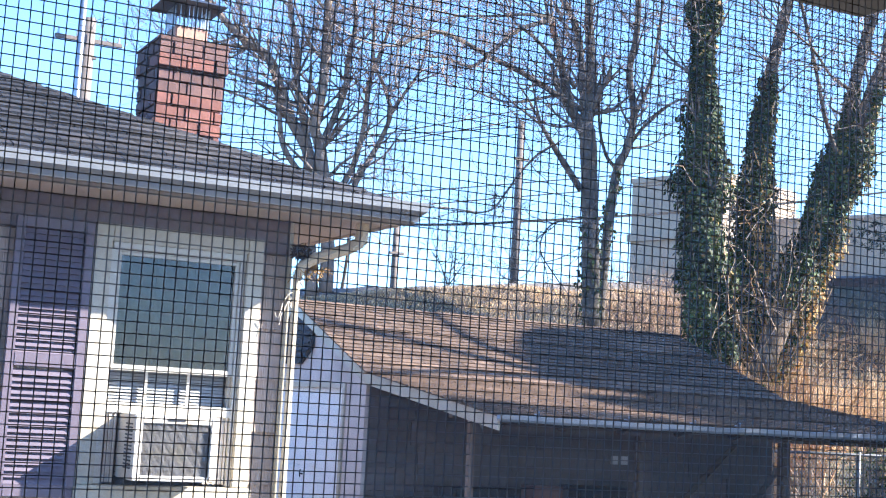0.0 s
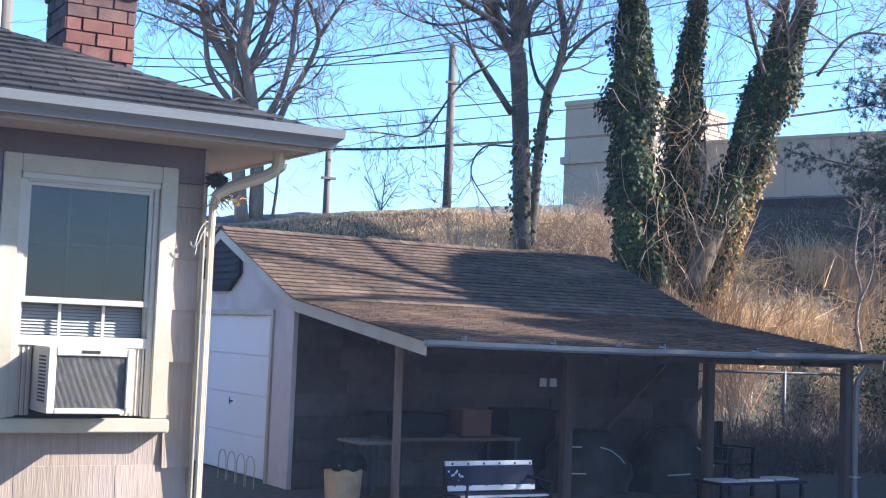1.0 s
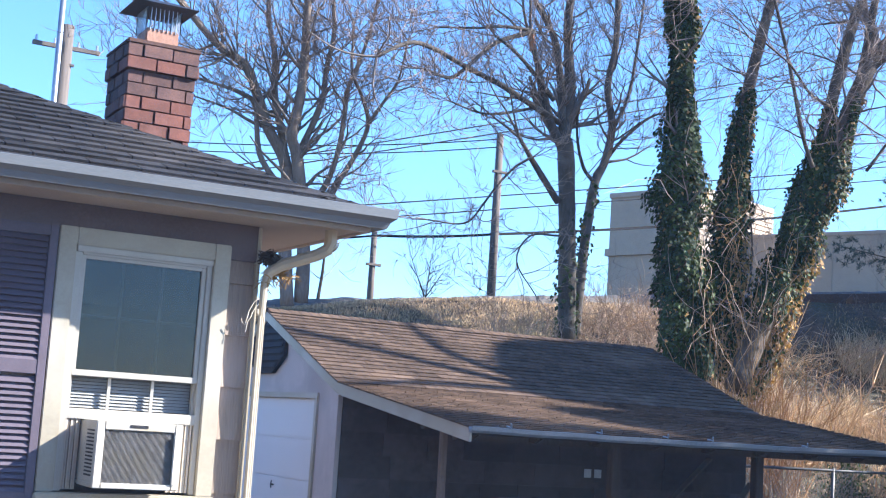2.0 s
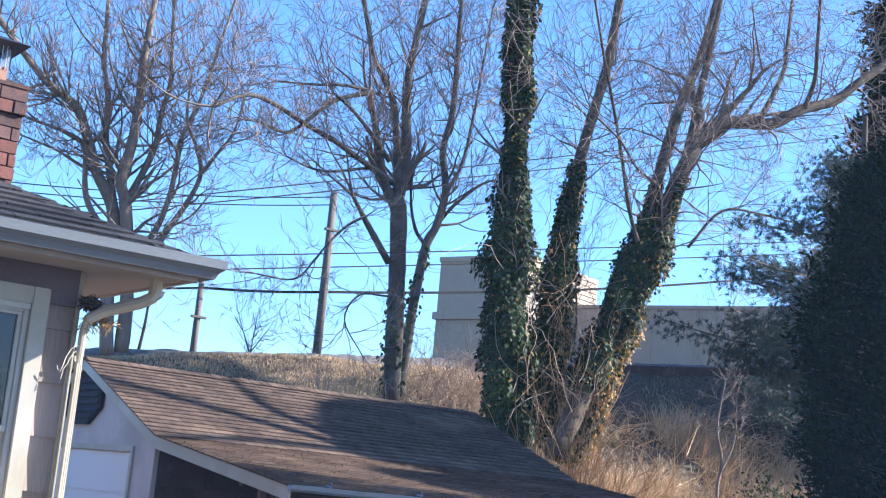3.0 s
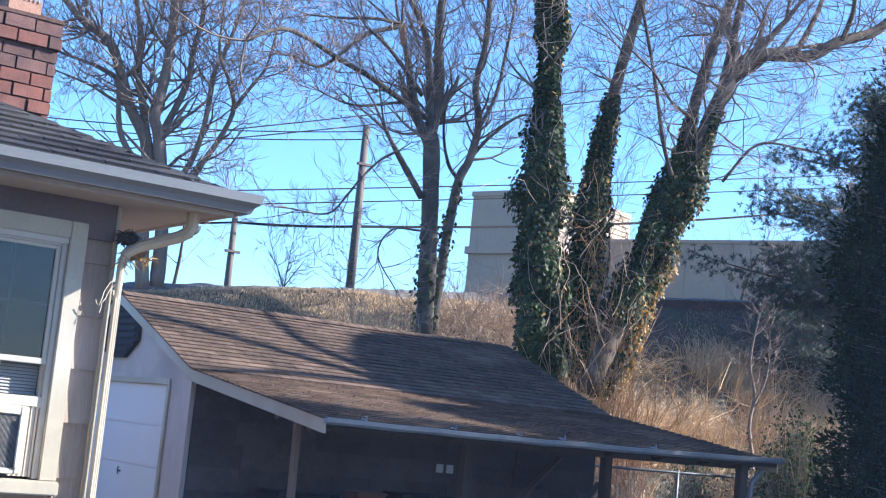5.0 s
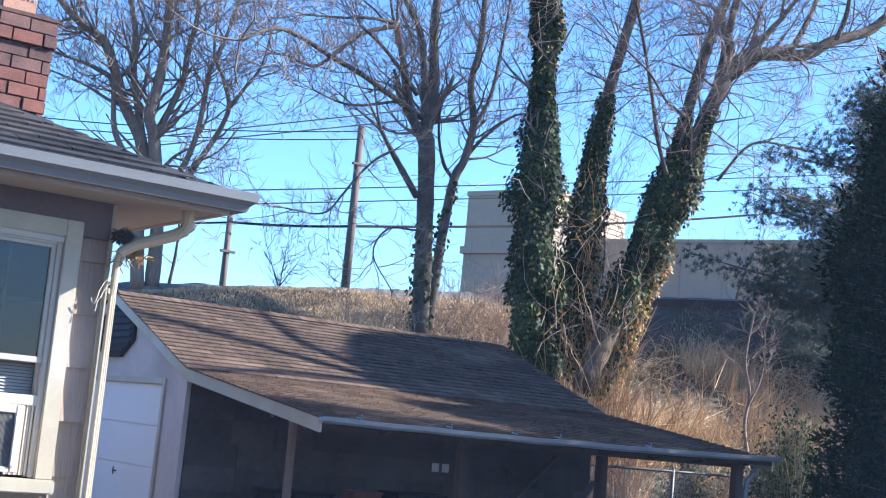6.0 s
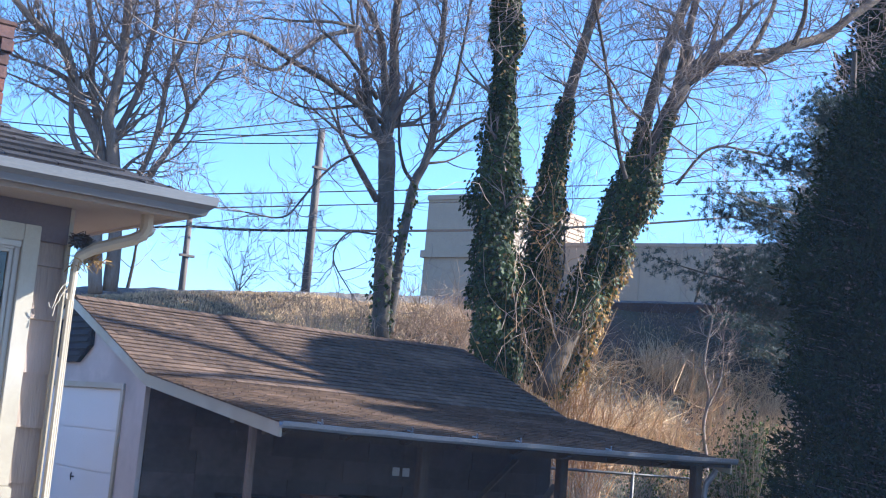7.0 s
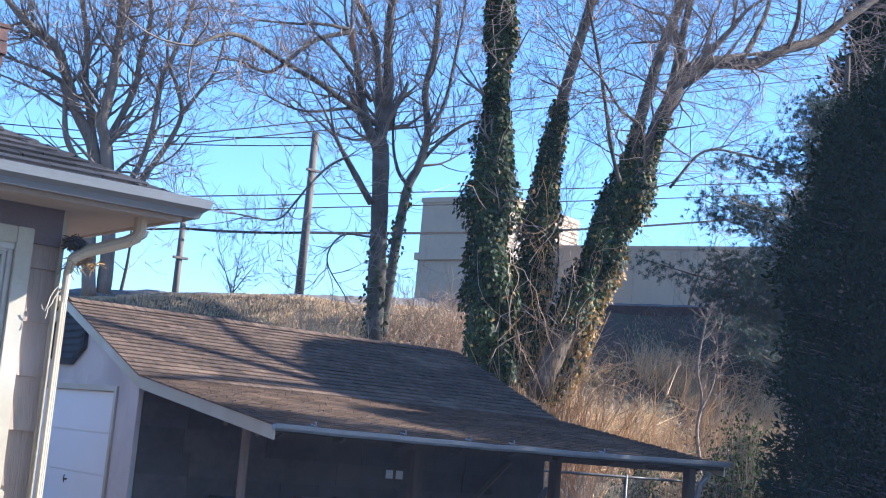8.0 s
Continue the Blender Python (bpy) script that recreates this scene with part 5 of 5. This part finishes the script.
def far_building():
    b = thing("far_building", "pale tan windowless concrete building beyond the embankment", "building")
    L2, C, Q = Vector((43.19, 60.72)), Vector((45.0, 55.3)), Vector((52.2, 57.7))
    e = (Q - C).normalized()
    n = Vector((-e.y, e.x))
    E2 = Q + (L2 - C)
    g = Geo()
    ring = [L2, C, Q, E2]
    g.prism([(p.x, p.y) for p in ring], "z", 5, 15)
    part("wall", g, CONCRETE, b)
    gp = Geo()
    mid = sum(ring, Vector((0, 0))) / 4
    gp.prism([tuple(mid + (p - mid) * 1.02) for p in ring], "z", 14.85, 15.12)
    part("parapet", gp, CONCRETE, b)
    gp = Geo().prism([tuple(mid + (p - mid) * 1.05) for p in ring], "z", 11.6, 12.0)
    part("ledge", gp, CONCRETE, b)
    # ribbed cladding on the sunlit face
    for i in range(9):
        z = 12.3 + i * 0.28
        a, c = C - n * 0.02, Q - n * 0.02
        part("cladding_strip", Geo().prism([tuple(a), tuple(c), tuple(c - n * 0.06), tuple(a - n * 0.06)], "z", z, z + 0.22), CONCRETE, b)
    w1, w2 = Vector((50.16, 55.2)), Vector((56.5, 40.5))
    d = (w2 - w1).normalized()
    m = Vector((-d.y, d.x))
    w1 = w1 - d * 4
    part("wing", Geo().prism([tuple(w1), tuple(w2), tuple(w2 + m * 14), tuple(w1 + m * 14)], "z", 4, 13), CONCRETE, b, "lower grey wing")
    part("wing_coping", Geo().prism([tuple(w1 - m * 0.1), tuple(w2 - m * 0.1), tuple(w2 + m * 14), tuple(w1 + m * 14)], "z", 13.0, 13.18), CONCRETE, b)
    i = 0
    Lw = (w2 - w1).length
    while i * 2.4 < Lw:
        p = w1 + d * (i * 2.4)
        part("wall_joint", Geo().prism([tuple(p), tuple(p + d * 0.08), tuple(p + d * 0.08 - m * 0.05), tuple(p - m * 0.05)], "z", 4, 12.95), CONCRETE, b)
        i += 1


def utility_pole(label, x, y, z0, z1, r, arm=0.0, lean=0.0):
    p = thing("utility_pole", label, "utility pole", "poles along the tracks")
    part("pole", Geo().tube([(x + lean * 0.0, y, z0), (x + lean, y, z1)], [r, r * 0.75], 8), POLE, p, smooth=True)
    if arm:
        part("crossarm", Geo().box(x + lean - arm, x + lean + arm, y - 0.08, y + 0.02, z1 - 0.75, z1 - 0.62, 0.01), POLE, p)
        for s in (-0.9, -0.35, 0.35, 0.9):
            part("insulator", Geo().tube([(x + lean + arm * s, y - 0.03, z1 - 0.62), (x + lean + arm * s, y - 0.03, z1 - 0.45)], [0.05, 0.03], 6), GALV, p)
    part("bracket", Geo().box(x + lean - 0.25, x + lean + 0.25, y - 0.14, y - 0.04, z1 - 1.25, z1 - 1.17, 0.01), POLE, p)
    return p


def cable(label, a, b, sag, r=0.022):
    a, b = Vector(a), Vector(b)
    pts = [a.lerp(b, i / 16) - Vector((0, 0, sag * 4 * (i / 16) * (1 - i / 16))) for i in range(17)]
    solid("overhead_cable", Geo().tube(pts, r, 4), WIRE, label, "cable", "overhead cables")


ballast()
rusty_wall()
far_building()
utility_pole("tall wooden utility pole beyond the embankment", 21.0, 35.6, 4.6, 10.9, 0.15)
utility_pole("thinner utility pole on the embankment", 18.05, 38, 4.4, 7.85, 0.12)
utility_pole("utility pole with crossarm behind the chimney", 8.45, 40, 3.2, 12.9, 0.24, 1.0)
mast = thing("metal_mast", "slim metal mast behind the chimney", "mast")
part("mast_tube", Geo().tube([(8.2, 39.6, 3.2), (8.12, 39.6, 16)], 0.09, 8), GALV, mast, smooth=True)
cable("heavy black overhead cable", (17.9, 37.5, 7.5), (21.0, 35.6, 7.75), 0.05, 0.05)
cable("heavy black overhead cable", (21.0, 35.6, 7.75), (45.0, 36, 12.6), 0.3, 0.055)
cable("heavy black overhead cable", (8.4, 40, 6.4), (17.9, 37.5, 7.5), 0.15, 0.04)
for zl, zr in ((5.6, 23.94), (5.48, 23.2), (5.41, 17.24), (5.04, 16.66)):
    cable("thin overhead wire beyond the embankment", (2.0, 37.0, zl), (60.0, 37.0, zr), 0.25, 0.026)
for z in (10.75, 10.5):
    cable("thin overhead wire between the poles", (8.4, 40, z - 1.1), (21.0, 35.6, z), 0.3, 0.02)

# small bare trees far behind the crest
bare_tree("small rounded bare shrub beyond the tracks", [[(17.9, 34, 4.9), (17.9, 34, 5.5)], [(17.9, 34, 5.3), (17.4, 34, 6.4)], [(17.9, 34, 5.3), (18.0, 34, 6.6)], [(17.9, 34, 5.4), (18.5, 34, 6.3)]], [0.04, 0.02, 0.02, 0.02], 101, 0.8, 2, 6, 0.5)
bare_tree("young bare sapling on the crest behind the gutter", [[(12.2, 28.5, 4.3), (12.3, 28.5, 5.4), (12.2, 28.4, 6.6)]], [0.045], 102, 1.1, 2, 4, 0.3)
bare_tree("scrubby bare tree in front of the far building", [[(27, 31, 5.6), (27.3, 31, 7.2), (27.2, 31, 8.6)]], [0.06], 103, 1.5, 3, 3, 0.2)
bare_tree("scrubby bare tree by the grey wing", [[(33, 31, 6.2), (33.4, 31, 7.6), (34, 31, 8.8)]], [0.06], 104, 1.5, 3, 3, 0.2)


# ---- chain-link fence ----
def chain_link():
    f = thing("chain_link_fence", "galvanized chain-link fence behind the lean-to", "fence")
    y, x0, x1, h = 18.6, 13.6, 26.0, 1.45
    x = x0
    while x <= x1:
        part("post", Geo().tube([(x, y, -0.1), (x, y, h + 0.05)], 0.035, 8), FENCE_METAL, f, smooth=True)
        x += 2.45
    part("top_rail", Geo().tube([(x0, y, h), (x1, y, h)], 0.028, 8), FENCE_METAL, f, smooth=True)
    g = Geo()
    s = 0.085
    for i in range(int((x1 - x0 + h) / s)):
        for sg in (1, -1):
            a = x0 + i * s - (h if sg > 0 else 0)
            lo, hi = (max(a, x0), min(a + h, x1))
            if hi - lo < 0.05:
                continue
            z = lambda q: (q - a) if sg > 0 else h - (q - a)
            g.tube([(lo, y, z(lo)), (hi, y, z(hi))], 0.0035, 3, caps=False)
    part("wire_mesh", g, FENCE_METAL, f, "diamond wire mesh")


chain_link()


# ---- under the lean-to and in the yard ----
def trash_bin():
    t = thing("trash_bin", "cream ribbed bin lined with a black bag", "bin", at=(6.68, 13.25, 0))
    t.scale = (0.92, 0.92, 0.86)
    pr = [(0.19, 0.0), (0.2, 0.03), (0.235, 0.5), (0.245, 0.53)]
    g = Geo()
    n = 28
    for r, z in pr:
        for k in range(n):
            a = 2 * math.pi * k / n
            q = r * (1 + (0.012 if k % 2 else 0))
            g.v.append((q * math.cos(a), q * math.sin(a), z))
    g.f = [(i * n + k, i * n + (k + 1) % n, (i + 1) * n + (k + 1) % n, (i + 1) * n + k) for i in range(3) for k in range(n)] + [tuple(range(n))[::-1], tuple(range(3 * n, 4 * n))]
    part("barrel", g, CREAM, t)
    g = Geo()
    for j, (r, z) in enumerate(((0.255, 0.46), (0.265, 0.52), (0.25, 0.6), (0.17, 0.66), (0.03, 0.64))):
        for k in range(n):
            a = 2 * math.pi * k / n
            q = r * (1 + 0.07 * math.sin(k * 2.3 + j) + 0.04 * math.sin(k * 5.1))
            g.v.append((q * math.cos(a), q * math.sin(a), z + 0.02 * math.sin(k * 1.7 + j)))
    g.f = [(i * n + k, i * n + (k + 1) % n, (i + 1) * n + (k + 1) % n, (i + 1) * n + k) for i in range(4) for k in range(n)]
    part("bag", g, BLACK, t, "crumpled black bin bag", smooth=True)


def bench():
    b = thing("garden_bench", "dark metal bench with navy and white striped star panel", "bench")
    x0, x1, y0, y1 = 7.05, 8.3, 11.95, 12.4
    for x in (x0 + 0.03, x1 - 0.08):
        g = Geo()
        g.tube([(x, y0 - 0.02, 0), (x, y0 + 0.06, 0.2), (x, y0, 0.36)], 0.022, 6).tube([(x, y1 + 0.12, 0), (x, y1 - 0.02, 0.2), (x, y1, 0.36), (x, y1 + 0.1, 0.66)], 0.022, 6).tube([(x, y0, 0.36), (x, y1, 0.36)], 0.02, 6)
        g.tube([(x, y0, 0.36), (x, y0 - 0.02, 0.52), (x, y1 + 0.06, 0.55)], 0.018, 6)
        part("leg_frame", g, BLACK, b, "black cast side frame")
    for i, (m, y) in enumerate(((WHITE_PAINT, y0), (NAVY, y0 + 0.1), (NAVY, y0 + 0.2), (NAVY, y0 + 0.3))):
        part("seat_slat", Geo().box(x0, x1 - 0.1, y, y + 0.085, 0.37, 0.39, 0.005), m, b)
    tilt = Matrix.Translation((0, y1 - 0.02, 0.4)) @ Matrix.Rotation(radians(-16), 4, "X")
    for m, za, zb in ((WHITE_PAINT, 0.0, 0.062), (NAVY, 0.067, 0.285), (WHITE_PAINT, 0.29, 0.345)):
        part("back_slat", Geo().box(x0 + 0.05, x1, 0, 0.022, za, zb, 0.004, m=tilt), m, b)
    for i in range(6):
        x = x0 + 0.13 + i * 0.215
        for z in (0.05, 0.3):
            part("bolt", Geo().box(x, x + 0.022, -0.008, 0.002, z, z + 0.022, m=tilt), BLACK, b)
    b.location, b.scale = (0.81, 0.753, 0), (0.87, 0.87, 0.87)
    rr = random.Random(3)
    for i in range(12):
        x, z = x0 + 0.08 + rr.uniform(0, 0.18), 0.09 + rr.uniform(0, 0.16)
        pts = [(x + (0.018 if k % 2 == 0 else 0.008) * math.cos(k * math.pi / 5), z + (0.018 if k % 2 == 0 else 0.008) * math.sin(k * math.pi / 5)) for k in range(10)]
        g = Geo()
        g.prism(pts, "y", -0.006, 0.001)
        g.v = [tuple(tilt @ Vector(p)) for p in g.v]
        part("star", g, WHITE_PAINT, b)


def ground_frame():
    f = thing("ground_frame", "pale timber frame with wire lying flat on the ground", "frame")
    c = [(5.6, 12.2), (7.62, 12.18), (7.53, 10.41), (5.65, 10.45)]
    for (a, b), (d, e) in zip(c, c[1:] + c[:1]):
        part("rail", Geo().tube([(a, b, 0.045), (d, e, 0.045)], 0.02, 4), PALE_BOARD, f)
    g = Geo()
    for i in range(1, 46):
        t = i / 46
        g.tube([(c[0][0] + (c[1][0] - c[0][0]) * t, 12.19, 0.04), (c[3][0] + (c[2][0] - c[3][0]) * t, 10.43, 0.04)], 0.004, 3, caps=False)
    for i in range(1, 34):
        y = 10.43 + 1.75 * i / 34
        g.tube([(5.63, y, 0.042), (7.56, y, 0.042)], 0.004, 3, caps=False)
    part("wire", g, FENCE_METAL, f, "rusty wire netting")
    for x in (6.45, 7.2):
        part("crosspiece", Geo().tube([(x, 12.18, 0.035), (x + 0.02, 10.43, 0.035)], 0.022, 4), OLD_WOOD, f)


def table(label, x0, x1, y0, y1, h, top_mat, leg_mat, th=0.035):
    t = thing("table", label, "table")
    part("tabletop", Geo().box(x0, x1, y0, y1, h - th, h, 0.006), top_mat, t)
    for x in (x0 + 0.05, x1 - 0.05):
        for y in (y0 + 0.05, y1 - 0.05):
            part("leg", Geo().box(x - 0.022, x + 0.022, y - 0.022, y + 0.022, 0, h - th, 0.003), leg_mat, t)
    return t


def chair(label, x, y, rot, m):
    c = thing("garden_chair", label, "chair", at=(x, y, 0))
    c.rotation_euler = (0, 0, rot)
    for i in range(5):
        part("seat_slat", Geo().box(-0.24, 0.24, -0.22 + i * 0.09, -0.145 + i * 0.09, 0.4, 0.42, 0.004), m, c)
    for i in range(5):
        part("back_slat", Geo().box(-0.22 + i * 0.09, -0.15 + i * 0.09, 0.24, 0.26, 0.42, 0.92, 0.004), m, c)
    for sx in (-0.24, 0.24):
        part("arm", Geo().box(sx - 0.03, sx + 0.03, -0.24, 0.25, 0.6, 0.62, 0.004), m, c)
        for sy in (-0.21, 0.22):
            part("leg", Geo().box(sx - 0.02, sx + 0.02, sy - 0.02, sy + 0.02, 0, 0.6, 0.003), m, c)


def covered_heap(label, x, y, w, d, h, seed, bits):
    """Garden gear under a slack dark tarpaulin, with a few bright ends sticking out."""
    t = thing("covered_heap", label, "heap", at=(x, y, 0))
    g = Geo()
    n, k = 12, 30
    for i in range(n + 1):
        a = i / n * math.pi / 2
        for j in range(k):
            b = 2 * math.pi * j / k
            f = 1 + 0.28 * noise.noise((math.cos(b) * 1.6 + seed, math.sin(b) * 1.6, i * 0.35)) + 0.05 * math.sin(j * 2.6 + i * 0.7)
            z = h * math.sin(a) * (1 + 0.35 * noise.noise((math.cos(b) * 2 + seed, math.sin(b) * 2, 4.0)) * math.cos(a))
            g.v.append((w * math.cos(a) ** 0.6 * math.cos(b) * f, d * math.cos(a) ** 0.6 * math.sin(b) * f, z))
    g.f = [(i * k + j, i * k + (j + 1) % k, (i + 1) * k + (j + 1) % k, (i + 1) * k + j) for i in range(n) for j in range(k)]
    part("tarpaulin", g, TARP, t, "slack dark cover", smooth=True)
    for p in bits:
        part("metal_end", Geo().tube(p, 0.008, 6), GALV, t, "bright bent metal tube")


trash_bin()
bench()
ground_frame()
table("grey-topped work table along the dark wall", 7.6, 9.3, 13.7, 14.4, 0.68, OLD_WOOD, DARK_METAL)
table("pale shelf table beside the bin", 7.0, 7.5, 13.5, 14.1, 0.66, PALE_BOARD, DARK_METAL)
table("low dark table with white and navy boards on top", 11.1, 12.5, 12.1, 12.6, 0.28, NAVY, BLACK)
for xa, xb, ya, yb in ((11.12, 11.5, 12.12, 12.45), (11.55, 11.98, 12.14, 12.3), (12.08, 12.46, 12.2, 12.5)):
    bd = thing("loose_board", "white painted board lying on the low table", "board", "boards on the low table")
    part("panel", Geo().box(xa, xb, ya, yb, 0.28, 0.3, 0.004), WHITE_PAINT, bd)
chair("dark slatted garden chair near the end post", 12.1, 13.1, 0.2, BLACK)
covered_heap("dark tarpaulin over garden gear against the back wall", 10.35, 13.75, 0.62, 0.42, 0.78, 3, [[(-0.15, -0.46, 0.6), (0.0, -0.48, 0.56), (0.15, -0.47, 0.47), (0.2, -0.5, 0.4)], [(-0.62, -0.35, 0.6), (-0.4, -0.42, 0.6)], [(-0.6, -0.4, 0.28), (-0.35, -0.45, 0.28)]])
covered_heap("lumpy dark tarpaulin heap beside the middle post", 11.6, 13.6, 0.55, 0.4, 0.86, 8, [[(0.05, -0.42, 0.6), (0.2, -0.46, 0.5), (0.32, -0.44, 0.36)], [(-0.4, -0.4, 0.25), (-0.1, -0.48, 0.27)]])


def crate(label, x0, x1, y0, y1, z0, z1, m, name="storage_box"):
    c = thing(name, label, "box")
    part("body", Geo().box(x0, x1, y0, y1, z0, z1 - 0.04, 0.012), m, c)
    part("lid", Geo().box(x0 - 0.01, x1 + 0.01, y0 - 0.01, y1 + 0.01, z1 - 0.038, z1, 0.01), m, c)


crate("dark storage box on the work table", 7.5, 8.3, 13.85, 14.3, 0.68, 0.96, BLACK)
crate("terracotta coloured box on the work table", 8.64, 9.06, 14.0, 14.3, 0.68, 1.0, ORANGE)
crate("dark cabinet against the back wall", 9.36, 10.1, 14.1, 14.55, 0.0, 1.0, BLACK, "cabinet")
for x in (10.2, 10.36):
    s = thing("wall_sign", "small pale square notice on the dark wall", "sign", "notices")
    part("plate", Geo().box(x, x + 0.11, GY0 - 0.03, GY0 - 0.02, 1.27, 1.38, 0.003), WHITE_PAINT, s)
for p, q in (((11.0, 14.3, 0.72), (12.15, 14.5, 1.6)), ((12.35, 14.3, 0.85), (12.9, 14.5, 1.3))):
    ln = thing("leaning_plank", "weathered pale plank leaning against the dark wall", "plank", "planks on the dark wall")
    part("plank_board", Geo().tube([p, q], 0.07, 4, flat=0.25), OLD_WOOD, ln)


def hoop_fence():
    f = thing("hoop_edging", "low white wire hoop edging before the garage door", "fence", "")
    for i in range(4):
        y = 14.95 + i * 0.3
        pts = [(6.3, y + 0.13 * math.cos(a), 0.02 + 0.2 * (1 if 0 < a < math.pi else 0) + 0.15 * math.sin(a)) for a in [math.pi * k / 10 for k in range(11)]]
        part("hoop", Geo().tube([(6.3, y + 0.13, 0)] + pts + [(6.3, y - 0.13, 0)], 0.006, 5), TRIM, f)


hoop_fence()
crate("small dark meter box on the garage corner", 6.72, 7.05, 14.56, 14.64, 0.36, 0.6, WALL_IN_SHADE, "meter_box")

# dry weeds before the house corner
def weeds():
    rr = random.Random(201)
    g = Geo()
    hd = Geo()
    for _ in range(90):
        x, y = rr.uniform(3.9, 5.6), rr.uniform(8.2, 9.6)
        p, d = Vector((x, y, 0)), Vector((rr.gauss(0, 0.16), rr.gauss(0, 0.16), 1)).normalized()
        L = rr.uniform(0.2, 0.5)
        pts = [p]
        for _ in range(4):
            d = (d + rv_of(rr) * 0.12).normalized()
            p = p + d * L / 4
            pts.append(p)
        g.tube(pts, [0.011, 0.01, 0.009, 0.007, 0.005], 4, caps=False)
        for _ in range(2):
            k = rr.randint(1, 3)
            e = pts[k] + (d + rv_of(rr) * 0.5).normalized() * L * 0.35
            g.tube([pts[k], e], [0.006, 0.003], 3, caps=False)
            hd.tube([e, e + Vector((0, 0, 0.025))], [0.012, 0.004], 5)
        hd.tube([pts[-1], pts[-1] + Vector((0, 0, 0.03))], [0.014, 0.005], 5)
    t = thing("dried_weeds", "tan dried flower stalks by the house corner", "weeds", kind="stuff")
    part("stalks", g, WEED, t)
    part("seed_heads", hd, WEED, t, "dry seed heads")


weeds()
grass("thin green lawn beside the lean-to", 6.5, 13.5, 8.6, 11.2, 9000, 0.03, 0.09, 211, GRASS, 0.004, -0.1)


# ---- the room the view is taken from ----
def own_room():
    y0, y1 = -0.02, 0.14
    ox0, ox1, oz0, oz1 = -0.75, 0.85, 1.25, 2.5
    # unseen walls carried up to 6.2 m and roofed to cut the sky fill
    w = Geo()
    w.box(-9, ox0, y0, y1, 0, 6.2).box(ox1, 2.0, y0, y1, 0, 6.2).box(ox0, ox1, y0, y1, 0, oz0).box(ox0, ox1, y0, y1, oz1, 6.2)
    solid("wall_north", w, PLASTER, "plain plaster wall round the viewer's window", "wall", kind="structure")
    solid("wall_south", Geo().box(-9, 2.0, -8.0, -7.85, 0, 6.2), PLASTER, "plain plaster wall of the room", "wall", kind="structure")
    solid("wall_west", Geo().box(-9, -8.85, -7.85, y0, 0, 6.2), PLASTER, "plain plaster wall of the room", "wall", kind="structure")
    solid("wall_east", Geo().box(1.85, 2.0, -7.85, y0, 0, 6.2), PLASTER, "plain plaster wall of the room", "wall", kind="structure")
    solid("floor", Geo().box(-8.85, 1.85, -7.85, y0, 0.2, 0.35), FLOORBOARD, "brown wooden floor of the room", "floor", kind="structure")
    solid("ceiling", Geo().box(-8.85, 1.85, -7.85, y0, 2.9, 3.0), PLASTER, "plain ceiling of the room", "ceiling", kind="structure")
    solid("roof_slab", Geo().box(-9.2, 2.2, -8.2, y1 + 0.06, 6.2, 6.4), PLASTER, "unseen flat roof added over the raised walls", "roof", kind="structure")
    f = thing("window_1", "dark window frame with a sliding insect screen half open", "window", kind="structure")
    part("window_frame", Geo().box(ox0, ox0 + 0.04, y0, y1, oz0, oz1, 0.004).box(ox1 - 0.04, ox1, y0, y1, oz0, oz1, 0.004).box(ox0 + 0.04, ox1 - 0.04, y0, y1, oz1 - 0.04, oz1, 0.004).box(ox0 + 0.04, ox1 - 0.04, y0, y1, oz0, oz0 + 0.04, 0.004), ALU, f)
    # the sliding half with its insect screen, pushed to one side
    sx0, sx1, sz0, sz1 = ox0 + 0.04, -0.03, oz0 + 0.04, 1.8842
    scr = part("screen_frame", Geo().box(sx0, sx0 + 0.015, -0.006, 0.006, sz0, sz1, 0.002).box(sx1, sx1 + 0.0035, -0.0012, 0.0012, sz0, sz1 + 0.02, 0.0004).box(sx0 + 0.015, sx1, -0.006, 0.006, sz1, sz1 + 0.02, 0.002).box(sx0 + 0.015, sx1, -0.006, 0.006, sz0, sz0 + 0.015, 0.002), ALU, f, "slim dark frame of the insect screen")
    g = Geo()
    pitch, r = 0.00062, 0.000028
    for i in range(int((sx1 - sx0) / pitch)):
        x = sx0 + i * pitch
        g.box(x - r, x + r, -r, r, sz0, sz1)
    for i in range(int((sz1 - sz0) / pitch)):
        z = sz0 + i * pitch
        g.box(sx0, sx1, -r * 0.9, r * 0.9, z - r, z + r)
    part("screen_mesh", g, SCREEN, scr, "fine dark insect mesh")["kind"] = "stuff"
    # made-up sheet across the opening, lifts the blacks with a faint haze
    pane = part("pane", Geo().box(ox0 + 0.04, ox1 - 0.04, 0.1, 0.103, oz0 + 0.04, oz1 - 0.04), VEIL_SHEET, f, "added clear sheet that veils the view with scattered daylight")
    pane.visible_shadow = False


own_room()
